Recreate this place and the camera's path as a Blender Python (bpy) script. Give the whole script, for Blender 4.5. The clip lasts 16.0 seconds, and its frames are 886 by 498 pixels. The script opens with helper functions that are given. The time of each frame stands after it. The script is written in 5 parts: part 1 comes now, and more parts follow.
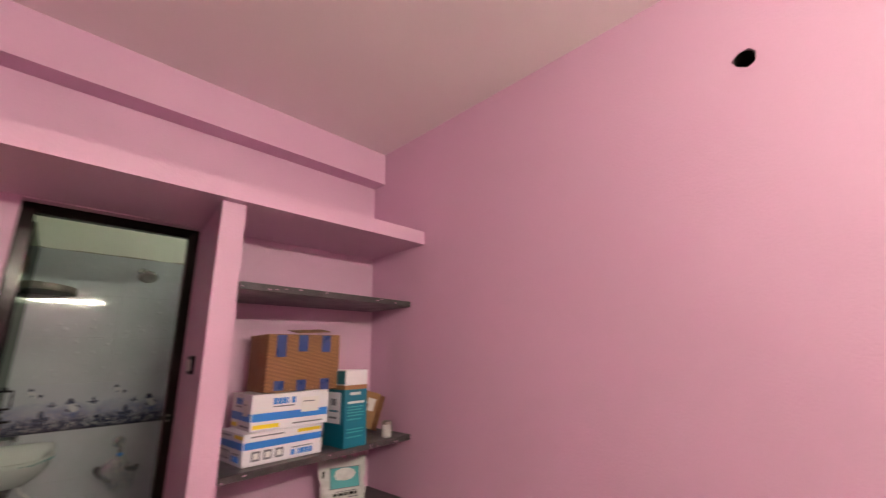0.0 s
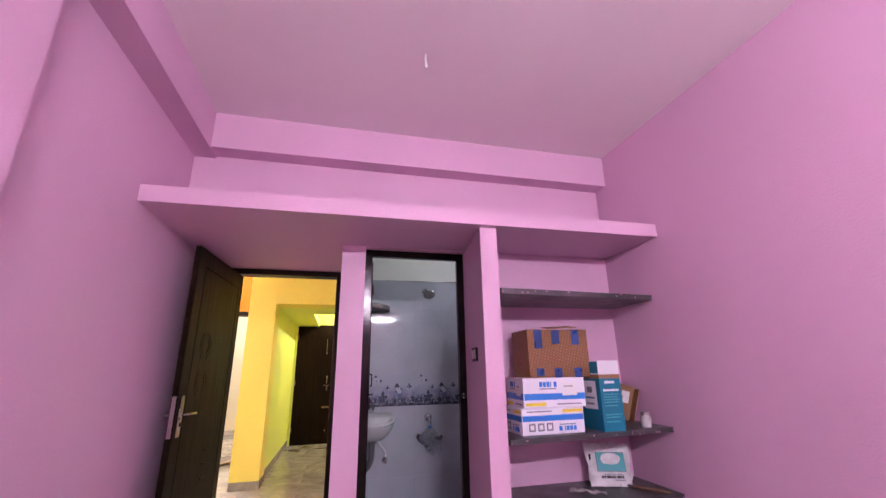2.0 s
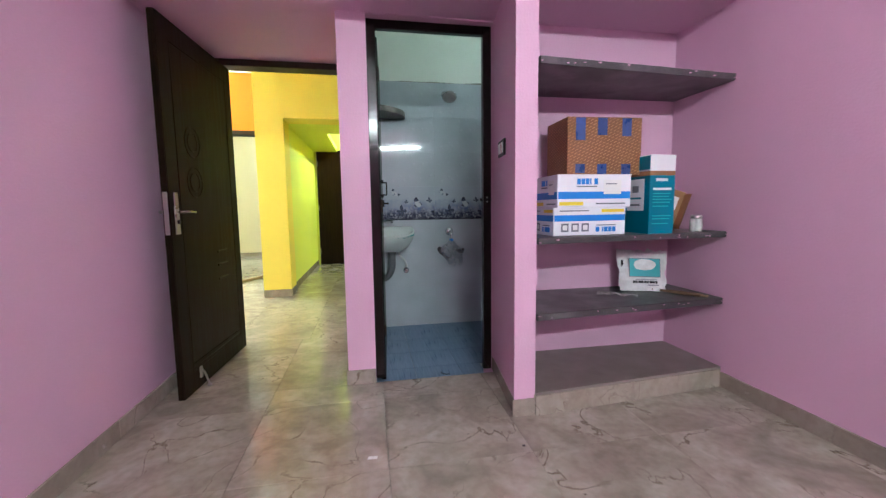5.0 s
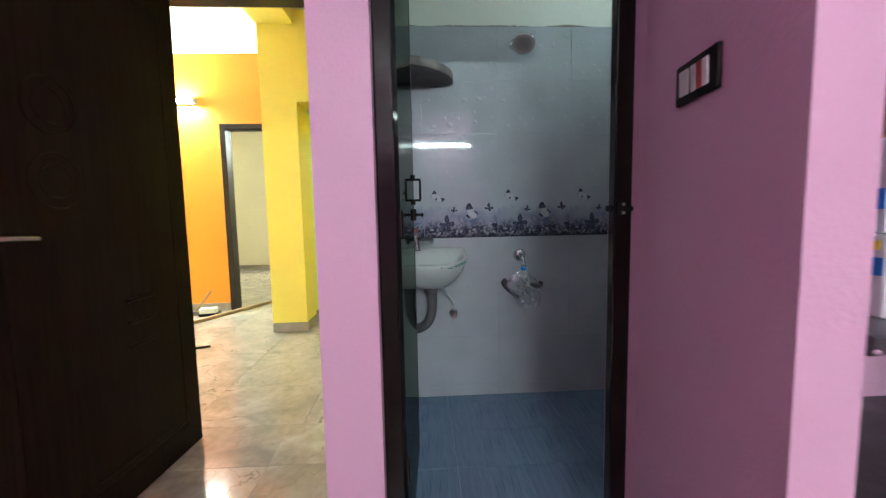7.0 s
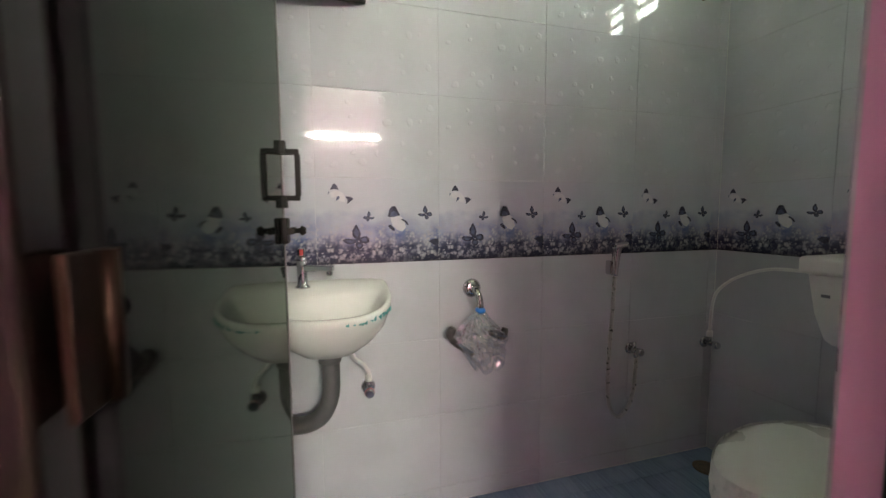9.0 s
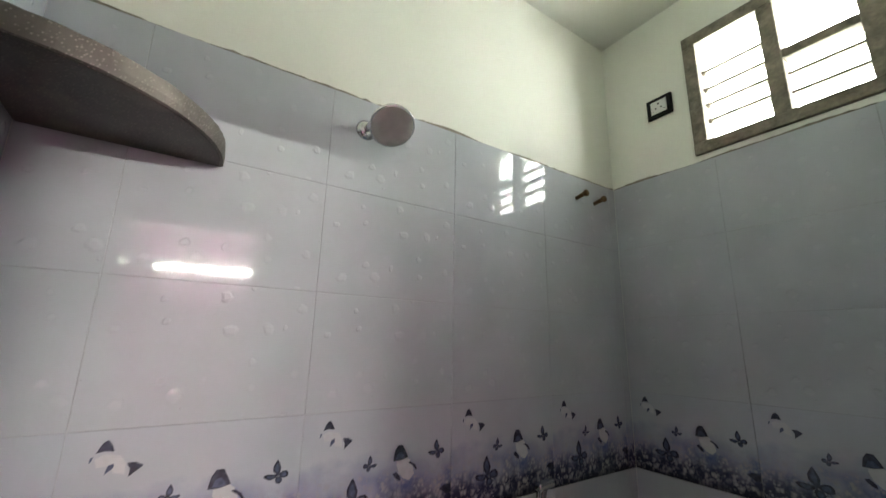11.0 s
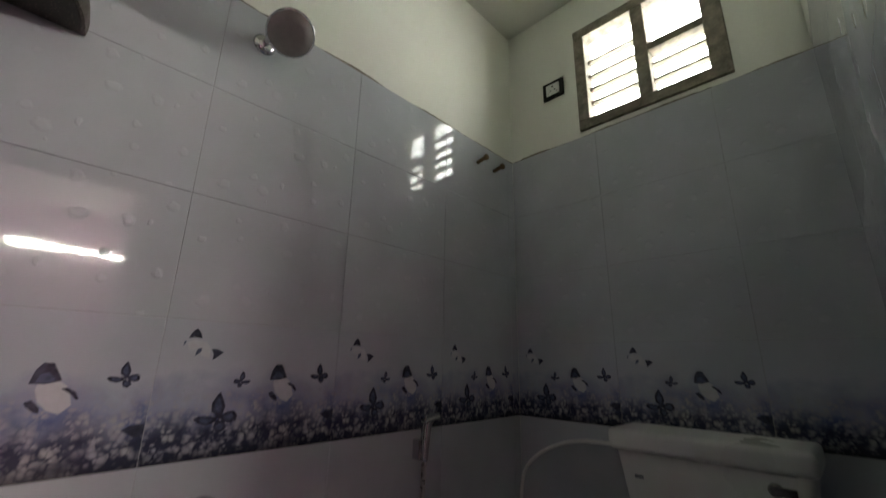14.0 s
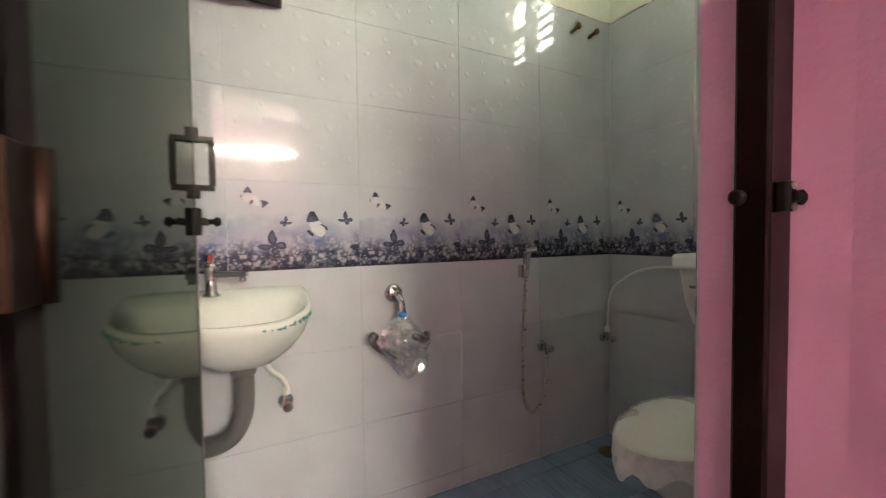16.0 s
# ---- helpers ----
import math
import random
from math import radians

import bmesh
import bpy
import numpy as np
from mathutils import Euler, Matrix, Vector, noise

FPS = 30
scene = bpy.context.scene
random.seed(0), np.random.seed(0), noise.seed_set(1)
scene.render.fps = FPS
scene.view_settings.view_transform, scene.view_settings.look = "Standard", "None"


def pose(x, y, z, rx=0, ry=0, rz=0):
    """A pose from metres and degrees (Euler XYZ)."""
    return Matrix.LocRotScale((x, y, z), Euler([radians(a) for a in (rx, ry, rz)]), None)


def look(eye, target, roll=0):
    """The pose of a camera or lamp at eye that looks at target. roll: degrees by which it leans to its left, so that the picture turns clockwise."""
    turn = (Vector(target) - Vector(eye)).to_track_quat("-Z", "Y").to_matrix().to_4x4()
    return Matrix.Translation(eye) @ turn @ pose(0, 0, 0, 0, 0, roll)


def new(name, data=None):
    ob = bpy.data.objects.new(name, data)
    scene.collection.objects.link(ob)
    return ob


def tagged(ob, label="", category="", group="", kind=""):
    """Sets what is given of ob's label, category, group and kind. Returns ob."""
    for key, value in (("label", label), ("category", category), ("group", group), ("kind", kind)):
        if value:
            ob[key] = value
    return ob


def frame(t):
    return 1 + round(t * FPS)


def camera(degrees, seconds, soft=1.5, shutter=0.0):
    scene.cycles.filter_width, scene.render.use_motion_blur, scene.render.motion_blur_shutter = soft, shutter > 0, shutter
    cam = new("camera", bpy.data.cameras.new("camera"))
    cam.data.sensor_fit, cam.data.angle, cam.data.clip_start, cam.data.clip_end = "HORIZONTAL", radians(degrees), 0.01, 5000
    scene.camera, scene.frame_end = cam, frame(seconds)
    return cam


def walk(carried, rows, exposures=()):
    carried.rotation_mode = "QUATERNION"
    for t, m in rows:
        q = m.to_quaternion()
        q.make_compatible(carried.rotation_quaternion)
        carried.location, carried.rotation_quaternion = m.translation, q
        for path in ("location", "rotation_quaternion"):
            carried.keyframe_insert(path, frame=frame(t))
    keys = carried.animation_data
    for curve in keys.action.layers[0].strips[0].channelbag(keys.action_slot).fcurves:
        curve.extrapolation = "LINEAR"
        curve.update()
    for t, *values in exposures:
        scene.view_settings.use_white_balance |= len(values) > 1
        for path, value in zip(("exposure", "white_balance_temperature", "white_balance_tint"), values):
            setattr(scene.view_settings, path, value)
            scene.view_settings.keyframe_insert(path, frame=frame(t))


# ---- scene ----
cam = camera(95.6, 16.0, 1.35, 0.35)
EXPOSURES = [
    (0.0, 0.12, 8200, -8),
    (0.5, 0.32, 7950, 1),
    (1.0, 0.38, 6900, 20),
    (1.5, 0.42, 6250, 24),
    (2.5, 0.44, 6000, 22),
    (3.0, 0.57, 5800, 12),
    (3.5, 0.65, 5650, -10),
    (6.0, 0.48, 5650, -20),
    (7.0, 0.47, 5800, -13),
    (7.5, 0.4, 6400, 2),
    (8.0, 0.15, 7500, 8),
    (8.5, 0.25, 7800, 3),
    (9.0, 1.55, 7800, -5),
    (9.5, 1.92, 7700, -4),
    (10.0, 1.97, 7500, -3),
    (12.5, 0.0, 7100, 6),
    (13.5, 0.05, 7200, 5),
    (14.5, 0.6, 7700, 3),
    (15.0, 1.2, 8000, 0),
    (15.5, 1.68, 8300, -1),
    (16.0, 1.8, 8600, -4),
]
PATH = [
    (0, (1.612, -2.506, 1.354), (3.003, -1.162, 1.862), -1.2),
    (0.5, (1.544, -2.641, 1.348), (2.515, -0.985, 1.91), -1.5),
    (1, (1.448, -2.707, 1.395), (2.079, -0.912, 2.012), -1.2),
    (1.5, (1.402, -2.741, 1.355), (1.906, -0.907, 1.976), -1.1),
    (2, (1.377, -2.748, 1.246), (1.843, -0.889, 1.818), -1.0),
    (2.5, (1.369, -2.753, 1.121), (1.828, -0.851, 1.534), -0.8),
    (3, (1.353, -2.768, 1.006), (1.806, -0.826, 1.161), -0.8),
    (3.5, (1.333, -2.772, 0.954), (1.778, -0.823, 0.887), -0.8),
    (6, (1.626, -1.73, 1.083), (1.796, 0.251, 0.87), -0.8),
    (6.5, (1.639, -1.409, 1.093), (1.714, 0.581, 0.904), -0.9),
    (7, (1.629, -1.073, 1.067), (1.735, 0.916, 0.887), -1.1),
    (7.5, (1.661, -0.754, 1.051), (1.822, 1.231, 0.862), -0.8),
    (8, (1.632, -0.538, 1.032), (1.915, 1.434, 0.85), -0.6),
    (8.5, (1.64, -0.32, 1.051), (2.07, 1.623, 0.852), -0.2),
    (9, (1.676, -0.142, 1.091), (2.237, 1.77, 0.917), -0.3),
    (9.5, (1.695, 0.04, 1.167), (2.439, 1.891, 1.028), -0.1),
    (10, (1.706, 0.157, 1.288), (2.647, 1.922, 1.304), 0.9),
    (12.5, (1.915, 0.268, 1.423), (3.036, 1.695, 2.265), -0.0),
    (13, (1.924, 0.255, 1.361), (3.13, 1.618, 2.19), 1.1),
    (13.5, (1.908, 0.264, 1.246), (3.216, 1.575, 2.001), 0.6),
    (14, (1.872, 0.236, 1.135), (3.241, 1.591, 1.674), 1.1),
    (14.5, (1.8, 0.19, 1.061), (3.187, 1.597, 1.373), 1.0),
    (15, (1.749, 0.106, 1.024), (3.054, 1.615, 1.15), 0.1),
    (15.5, (1.707, -0.029, 1.018), (2.856, 1.608, 1.015), -0.5),
    (16, (1.653, -0.171, 1.031), (2.591, 1.593, 0.96), -0.7),
]
walk(cam, [(t, look(eye, target, roll)) for t, eye, target, roll in PATH], EXPOSURES)
# ---- light ----
world = bpy.data.worlds.new("world")
scene.world = world
world.use_nodes = True
wn = world.node_tree
sky = wn.nodes.new("ShaderNodeTexSky")
sky.sky_type = 'NISHITA'
sky.sun_disc = False
sky.sun_elevation, sky.sun_rotation = radians(50), radians(60)
wn.links.new(sky.outputs[0], wn.nodes["Background"].inputs[0])
wn.nodes["Background"].inputs[1].default_value = 0.12


SKY_GLOW = 15.5
TUBE_ROOM, TUBE_HALL, FILL_FAR, FILL_PASS = 540.0, 900.0, 1150.0, 260.0


# ---- small mesh tools ----
def box(bm, x0, x1, y0, y1, z0, z1, m=None):
    vs = [bm.verts.new(p) for p in ((x0, y0, z0), (x1, y0, z0), (x1, y1, z0), (x0, y1, z0), (x0, y0, z1), (x1, y0, z1), (x1, y1, z1), (x0, y1, z1))]
    for f in ((3, 2, 1, 0), (4, 5, 6, 7), (0, 1, 5, 4), (1, 2, 6, 5), (2, 3, 7, 6), (3, 0, 4, 7)):
        bm.faces.new([vs[i] for i in f])
    if m is not None:
        bmesh.ops.transform(bm, matrix=m, verts=vs)
    return vs


def rbox(x0, x1, y0, y1, z0, z1, r=0.004, seg=2, m=None):
    bm = bmesh.new()
    box(bm, x0, x1, y0, y1, z0, z1)
    bmesh.ops.bevel(bm, geom=bm.edges[:], offset=r, segments=seg, affect='EDGES', profile=0.5)
    if m is not None:
        bmesh.ops.transform(bm, matrix=m, verts=bm.verts[:])
    return bm


def prism(outline, z0, z1):
    """A solid over a closed outline of (x, y) points."""
    bm = bmesh.new()
    lo = [bm.verts.new((x, y, z0)) for x, y in outline]
    hi = [bm.verts.new((x, y, z1)) for x, y in outline]
    n = len(outline)
    bm.faces.new(lo[::-1])
    bm.faces.new(hi)
    for i in range(n):
        bm.faces.new((lo[i], lo[(i + 1) % n], hi[(i + 1) % n], hi[i]))
    bmesh.ops.recalc_face_normals(bm, faces=bm.faces[:])
    return bm


def sweep(points, radius, seg=10, bm=None, closed_ends=True):
    """A round bar along a line of points; radius is one number or one for each point."""
    bm = bm or bmesh.new()
    pts = [Vector(p) for p in points]
    rings, side = [], None
    for i, p in enumerate(pts):
        d = (pts[min(i + 1, len(pts) - 1)] - pts[max(i - 1, 0)]).normalized()
        if side is None:
            side = d.orthogonal().normalized()
        side = (side - d * side.dot(d)).normalized()
        up = d.cross(side)
        r = radius[i] if isinstance(radius, (list, tuple)) else radius
        rings.append([bm.verts.new(p + (side * math.cos(a) + up * math.sin(a)) * r) for a in (2 * math.pi * k / seg for k in range(seg))])
    for a, b in zip(rings, rings[1:]):
        for k in range(seg):
            f = bm.faces.new((a[k], a[(k + 1) % seg], b[(k + 1) % seg], b[k]))
            f.smooth = True
    if closed_ends:
        bm.faces.new(rings[0][::-1])
        bm.faces.new(rings[-1])
    return bm


def arc(points, n=8):
    """A smooth line through a few points (Catmull-Rom)."""
    p = [Vector(q) for q in points]
    p = [2 * p[0] - p[1], *p, 2 * p[-1] - p[-2]]
    out = []
    for i in range(1, len(p) - 2):
        for k in range(n):
            t = k / n
            a, b, c, d = p[i - 1], p[i], p[i + 1], p[i + 2]
            out.append(0.5 * (2 * b + (c - a) * t + (2 * a - 5 * b + 4 * c - d) * t * t + (3 * b - a - 3 * c + d) * t ** 3))
    return out + [p[-2]]


def lathe(profile, seg=24, m=None, bm=None):
    """A turned solid about z from (radius, height) pairs."""
    bm = bm or bmesh.new()
    rings, fresh = [], []
    for r, z in profile:
        ring = [bm.verts.new((r * math.cos(a), r * math.sin(a), z)) for a in (2 * math.pi * k / seg for k in range(seg))]
        rings.append(ring)
        fresh += ring
    for a, b in zip(rings, rings[1:]):
        for k in range(seg):
            f = bm.faces.new((a[k], a[(k + 1) % seg], b[(k + 1) % seg], b[k]))
            f.smooth = True
    bm.faces.new(rings[0][::-1])
    bm.faces.new(rings[-1])
    if m is not None:
        bmesh.ops.transform(bm, matrix=m, verts=fresh)
    return bm


def mesh_object(name, bm, mat):
    me = bpy.data.meshes.new(name)
    bm.normal_update()
    bm.to_mesh(me)
    bm.free()
    me.materials.append(mat)
    return new(name, me)


def part(name, bm, mat, parent, label=""):
    ob = mesh_object(name, bm, mat)
    ob.parent = parent
    return tagged(ob, label)


def setting(name, bm, mat, label="", category=""):
    return tagged(mesh_object(name, bm, mat), label, category, kind="structure")


def thing(name, label, category, at=(0, 0, 0), group=""):
    ob = new(name)
    ob.location = at
    ob.empty_display_size = 0.05
    return tagged(ob, label, category, group)


def solid(name, boxes, mat, label="", category=""):
    bm = bmesh.new()
    for b in boxes:
        box(bm, *b)
    return setting(name, bm, mat, label, category)


# ---- materials ----
def material(name, colour, rough=0.5, metal=0.0, vary=0.06, scale=3.0, bump=0.05, fine=120.0, spec=0.5, coat=0.0, random_tone=0.0):
    """Colour with a broad and a fine variation, and a fine relief."""
    m = bpy.data.materials.new(name)
    m.use_nodes = True
    nt = m.node_tree
    b = nt.nodes["Principled BSDF"]
    b.inputs["Roughness"].default_value, b.inputs["Metallic"].default_value = rough, metal
    b.inputs["Specular IOR Level"].default_value = spec
    b.inputs["Coat Weight"].default_value = coat
    b.inputs["Coat Roughness"].default_value = 0.05
    co = nt.nodes.new("ShaderNodeTexCoord")
    geo = nt.nodes.new("ShaderNodeNewGeometry")
    n1 = nt.nodes.new("ShaderNodeTexNoise")
    n1.inputs["Scale"].default_value, n1.inputs["Detail"].default_value = scale, 5
    n2 = nt.nodes.new("ShaderNodeTexNoise")
    n2.inputs["Scale"].default_value, n2.inputs["Detail"].default_value = fine, 3
    nt.links.new(geo.outputs["Position"], n1.inputs["Vector"])
    nt.links.new(geo.outputs["Position"], n2.inputs["Vector"])
    mixn = nt.nodes.new("ShaderNodeMath")
    mixn.operation = 'MULTIPLY_ADD'
    nt.links.new(n1.outputs[0], mixn.inputs[0])
    mixn.inputs[1].default_value = 0.75
    half = nt.nodes.new("ShaderNodeMath")
    half.operation = 'MULTIPLY'
    half.inputs[1].default_value = 0.25
    nt.links.new(n2.outputs[0], half.inputs[0])
    nt.links.new(half.outputs[0], mixn.inputs[2])
    ramp = nt.nodes.new("ShaderNodeMapRange")
    ramp.inputs[1].default_value, ramp.inputs[2].default_value = 0.3, 0.7
    ramp.inputs[3].default_value, ramp.inputs[4].default_value = 1 - vary, 1 + vary
    nt.links.new(mixn.outputs[0], ramp.inputs[0])
    tint = nt.nodes.new("ShaderNodeVectorMath")
    tint.operation = 'SCALE'
    tint.inputs[0].default_value = colour
    last = ramp.outputs[0]
    if random_tone:
        oi = nt.nodes.new("ShaderNodeObjectInfo")
        rr = nt.nodes.new("ShaderNodeMapRange")
        rr.inputs[3].default_value, rr.inputs[4].default_value = 1 - random_tone, 1 + random_tone
        nt.links.new(oi.outputs["Random"], rr.inputs[0])
        mu = nt.nodes.new("ShaderNodeMath")
        mu.operation = 'MULTIPLY'
        nt.links.new(last, mu.inputs[0])
        nt.links.new(rr.outputs[0], mu.inputs[1])
        last = mu.outputs[0]
    nt.links.new(last, tint.inputs[3])
    nt.links.new(tint.outputs[0], b.inputs["Base Color"])
    if bump:
        bp = nt.nodes.new("ShaderNodeBump")
        bp.inputs["Strength"].default_value, bp.inputs["Distance"].default_value = bump, 0.004
        nt.links.new(n2.outputs[0], bp.inputs["Height"])
        nt.links.new(bp.outputs[0], b.inputs["Normal"])
    rv = nt.nodes.new("ShaderNodeMapRange")
    rv.inputs[1].default_value, rv.inputs[2].default_value = 0.3, 0.7
    rv.inputs[3].default_value, rv.inputs[4].default_value = max(0.02, rough * 0.85), min(1, rough * 1.15)
    nt.links.new(n1.outputs[0], rv.inputs[0])
    nt.links.new(rv.outputs[0], b.inputs["Roughness"])
    return m


PINK = material("pink_emulsion", (0.64, 0.393, 0.542), 0.55, vary=0.035, scale=1.2, bump=0.3, fine=95)
CEIL = material("ceiling_paint", (0.82, 0.73, 0.75), 0.7, vary=0.03, scale=1.5, bump=0.1, fine=150)
WHITE = material("white_distemper", (0.74, 0.75, 0.68), 0.75, vary=0.05, scale=2, bump=0.12, fine=140)
YELLOW = material("yellow_emulsion", (0.84, 0.70, 0.11), 0.5, vary=0.03, scale=1.5, bump=0.08, fine=160)
LIME = material("lime_yellow_emulsion", (0.74, 0.78, 0.14), 0.5, vary=0.03, scale=1.5, bump=0.08, fine=160)
ORANGE = material("orange_emulsion", (0.84, 0.245, 0.006), 0.5, vary=0.03, scale=1.5, bump=0.08, fine=160)
CREAM = material("cream_emulsion", (0.80, 0.72, 0.55), 0.6, vary=0.04, scale=1.5, bump=0.08, fine=160)
DARKWOOD = material("dark_brown_wood", (0.018, 0.010, 0.007), 0.45, vary=0.25, scale=6, bump=0.1, fine=90, spec=0.25)
BLACKPVC = material("black_brown_pvc", (0.0075, 0.0045, 0.004), 0.13, vary=0.1, scale=1.5, bump=0.0, spec=0.24)
CHROME = material("chrome", (0.62, 0.62, 0.63), 0.10, metal=1.0, vary=0.05, bump=0.0)
STEEL = material("satin_steel", (0.38, 0.36, 0.34), 0.28, metal=1.0, vary=0.06, bump=0.02)
HOSEMETAL = material("pale_spiral_metal", (0.40, 0.40, 0.39), 0.3, metal=0.7, vary=0.1, scale=60, bump=0.05)
CERAMIC = material("white_ceramic", (0.62, 0.645, 0.625), 0.06, vary=0.02, scale=2, bump=0.0)
WHITEPLASTIC = material("white_plastic", (0.66, 0.67, 0.65), 0.3, vary=0.03, scale=3, bump=0.01)
DARKHANDLE = material("dull_dark_metal", (0.055, 0.053, 0.055), 0.35, vary=0.3, scale=60, bump=0.1)
GREYPLASTIC = material("grey_plastic", (0.105, 0.105, 0.11), 0.42, vary=0.08, scale=8, bump=0.02)
BLACK = material("black_plastic", (0.007, 0.006, 0.006), 0.45, vary=0.05, bump=0.01, spec=0.12)
BRONZE = material("dark_bronze", (0.026, 0.015, 0.012), 0.5, metal=1.0, vary=0.15, scale=20)
MARBLE_PLAIN = material("skirting_marble", (0.42, 0.34, 0.29), 0.22, vary=0.15, scale=7, bump=0.01, fine=60)


def links_of(m):
    return m.node_tree.nodes, m.node_tree.links, m.node_tree.nodes["Principled BSDF"]


def mix_colour(nt, fac, a, b):
    n = nt.nodes.new("ShaderNodeMix")
    n.data_type = 'RGBA'
    for socket, v in ((n.inputs[0], fac), (n.inputs[6], a), (n.inputs[7], b)):
        if isinstance(v, (int, float)):
            socket.default_value = v
        elif isinstance(v, tuple):
            socket.default_value = (*v, 1)
        else:
            nt.links.new(v, socket)
    return n.outputs[2]


def ramp_of(nt, value, a, b, lo=0.0, hi=1.0):
    n = nt.nodes.new("ShaderNodeMapRange")
    n.inputs[1].default_value, n.inputs[2].default_value, n.inputs[3].default_value, n.inputs[4].default_value = a, b, lo, hi
    nt.links.new(value, n.inputs[0])
    return n.outputs[0]


def polished_marble(name, base, light, vein, rough):
    """Vitrified marble-look tile: clouds, brown cracks, another cut of the pattern on each tile."""
    m = bpy.data.materials.new(name)
    m.use_nodes = True
    nodes, links, b = links_of(m)
    nt = m.node_tree
    geo, oi = nodes.new("ShaderNodeNewGeometry"), nodes.new("ShaderNodeObjectInfo")
    sh = nodes.new("ShaderNodeVectorMath")
    sh.operation = 'SCALE'
    sh.inputs[0].default_value = (13.0, 7.0, 5.0)
    links.new(oi.outputs["Random"], sh.inputs[3])
    co = nodes.new("ShaderNodeVectorMath")
    links.new(geo.outputs["Position"], co.inputs[0])
    links.new(sh.outputs[0], co.inputs[1])
    big = nodes.new("ShaderNodeTexNoise")
    big.inputs["Scale"].default_value, big.inputs["Detail"].default_value, big.inputs["Distortion"].default_value = 3.2, 6, 1.2
    links.new(co.outputs[0], big.inputs["Vector"])
    fine = nodes.new("ShaderNodeTexNoise")
    fine.inputs["Scale"].default_value, fine.inputs["Detail"].default_value = 26, 5
    links.new(co.outputs[0], fine.inputs["Vector"])
    crack = nodes.new("ShaderNodeTexNoise")
    crack.inputs["Scale"].default_value, crack.inputs["Detail"].default_value, crack.inputs["Distortion"].default_value = 2.6, 8, 0.6
    links.new(co.outputs[0], crack.inputs["Vector"])
    off = nodes.new("ShaderNodeMath")
    off.operation = 'SUBTRACT'
    off.inputs[1].default_value = 0.5
    links.new(crack.outputs[0], off.inputs[0])
    ab = nodes.new("ShaderNodeMath")
    ab.operation = 'ABSOLUTE'
    links.new(off.outputs[0], ab.inputs[0])
    vm = ramp_of(nt, ab.outputs[0], 0.0, 0.010, 1.0, 0.0)
    gate = ramp_of(nt, big.outputs[0], 0.42, 0.62)
    vmul = nodes.new("ShaderNodeMath")
    vmul.operation = 'MULTIPLY'
    links.new(vm, vmul.inputs[0])
    links.new(gate, vmul.inputs[1])
    c = mix_colour(nt, ramp_of(nt, big.outputs[0], 0.32, 0.68), base, light)
    c = mix_colour(nt, ramp_of(nt, fine.outputs[0], 0.4, 0.8, 0.0, 0.35), c, vein)
    c = mix_colour(nt, vmul.outputs[0], c, vein)
    links.new(c, b.inputs["Base Color"])
    links.new(ramp_of(nt, fine.outputs[0], 0.3, 0.7, rough * 0.8, rough * 1.4), b.inputs["Roughness"])
    return m


FLOORTILE = polished_marble("polished_floor_tile", (0.25, 0.21, 0.17), (0.43, 0.38, 0.32), (0.12, 0.085, 0.06), 0.10)
SKIRT = polished_marble("skirting_tile", (0.27, 0.23, 0.19), (0.38, 0.33, 0.28), (0.15, 0.11, 0.08), 0.2)


def speckled(name, dark, light, rough):
    m = material(name, dark, rough, vary=0.2, scale=9, bump=0.1, fine=220)
    nodes, links, b = links_of(m)
    nt = m.node_tree
    geo = nodes.new("ShaderNodeNewGeometry")
    v = nodes.new("ShaderNodeTexVoronoi")
    v.inputs["Scale"].default_value = 170
    links.new(geo.outputs["Position"], v.inputs["Vector"])
    d = nodes.new("ShaderNodeTexNoise")
    d.inputs["Scale"].default_value, d.inputs["Detail"].default_value = 5, 6
    links.new(geo.outputs["Position"], d.inputs["Vector"])
    c = mix_colour(nt, ramp_of(nt, v.outputs[0], 0.0, 0.32, 0.75, 0.0), dark, light)
    c = mix_colour(nt, ramp_of(nt, d.outputs[0], 0.52, 0.72, 0.0, 0.45), c, light)
    links.new(c, b.inputs["Base Color"])
    return m


GRANITE = speckled("dusty_grey_granite", (0.050, 0.046, 0.050), (0.20, 0.18, 0.19), 0.4)
PLINTHSTONE = speckled("dusty_plinth_stone", (0.17, 0.14, 0.128), (0.26, 0.225, 0.205), 0.45)
GRANITE_CUT = speckled("rough_cut_granite", (0.10, 0.085, 0.075), (0.42, 0.37, 0.33), 0.6)
GRANITE_BROWN = speckled("brown_granite", (0.034, 0.023, 0.019), (0.22, 0.155, 0.13), 0.42)
CEMENT = material("stained_cement", (0.21, 0.185, 0.15), 0.85, vary=0.6, scale=20, bump=0.4, fine=90)


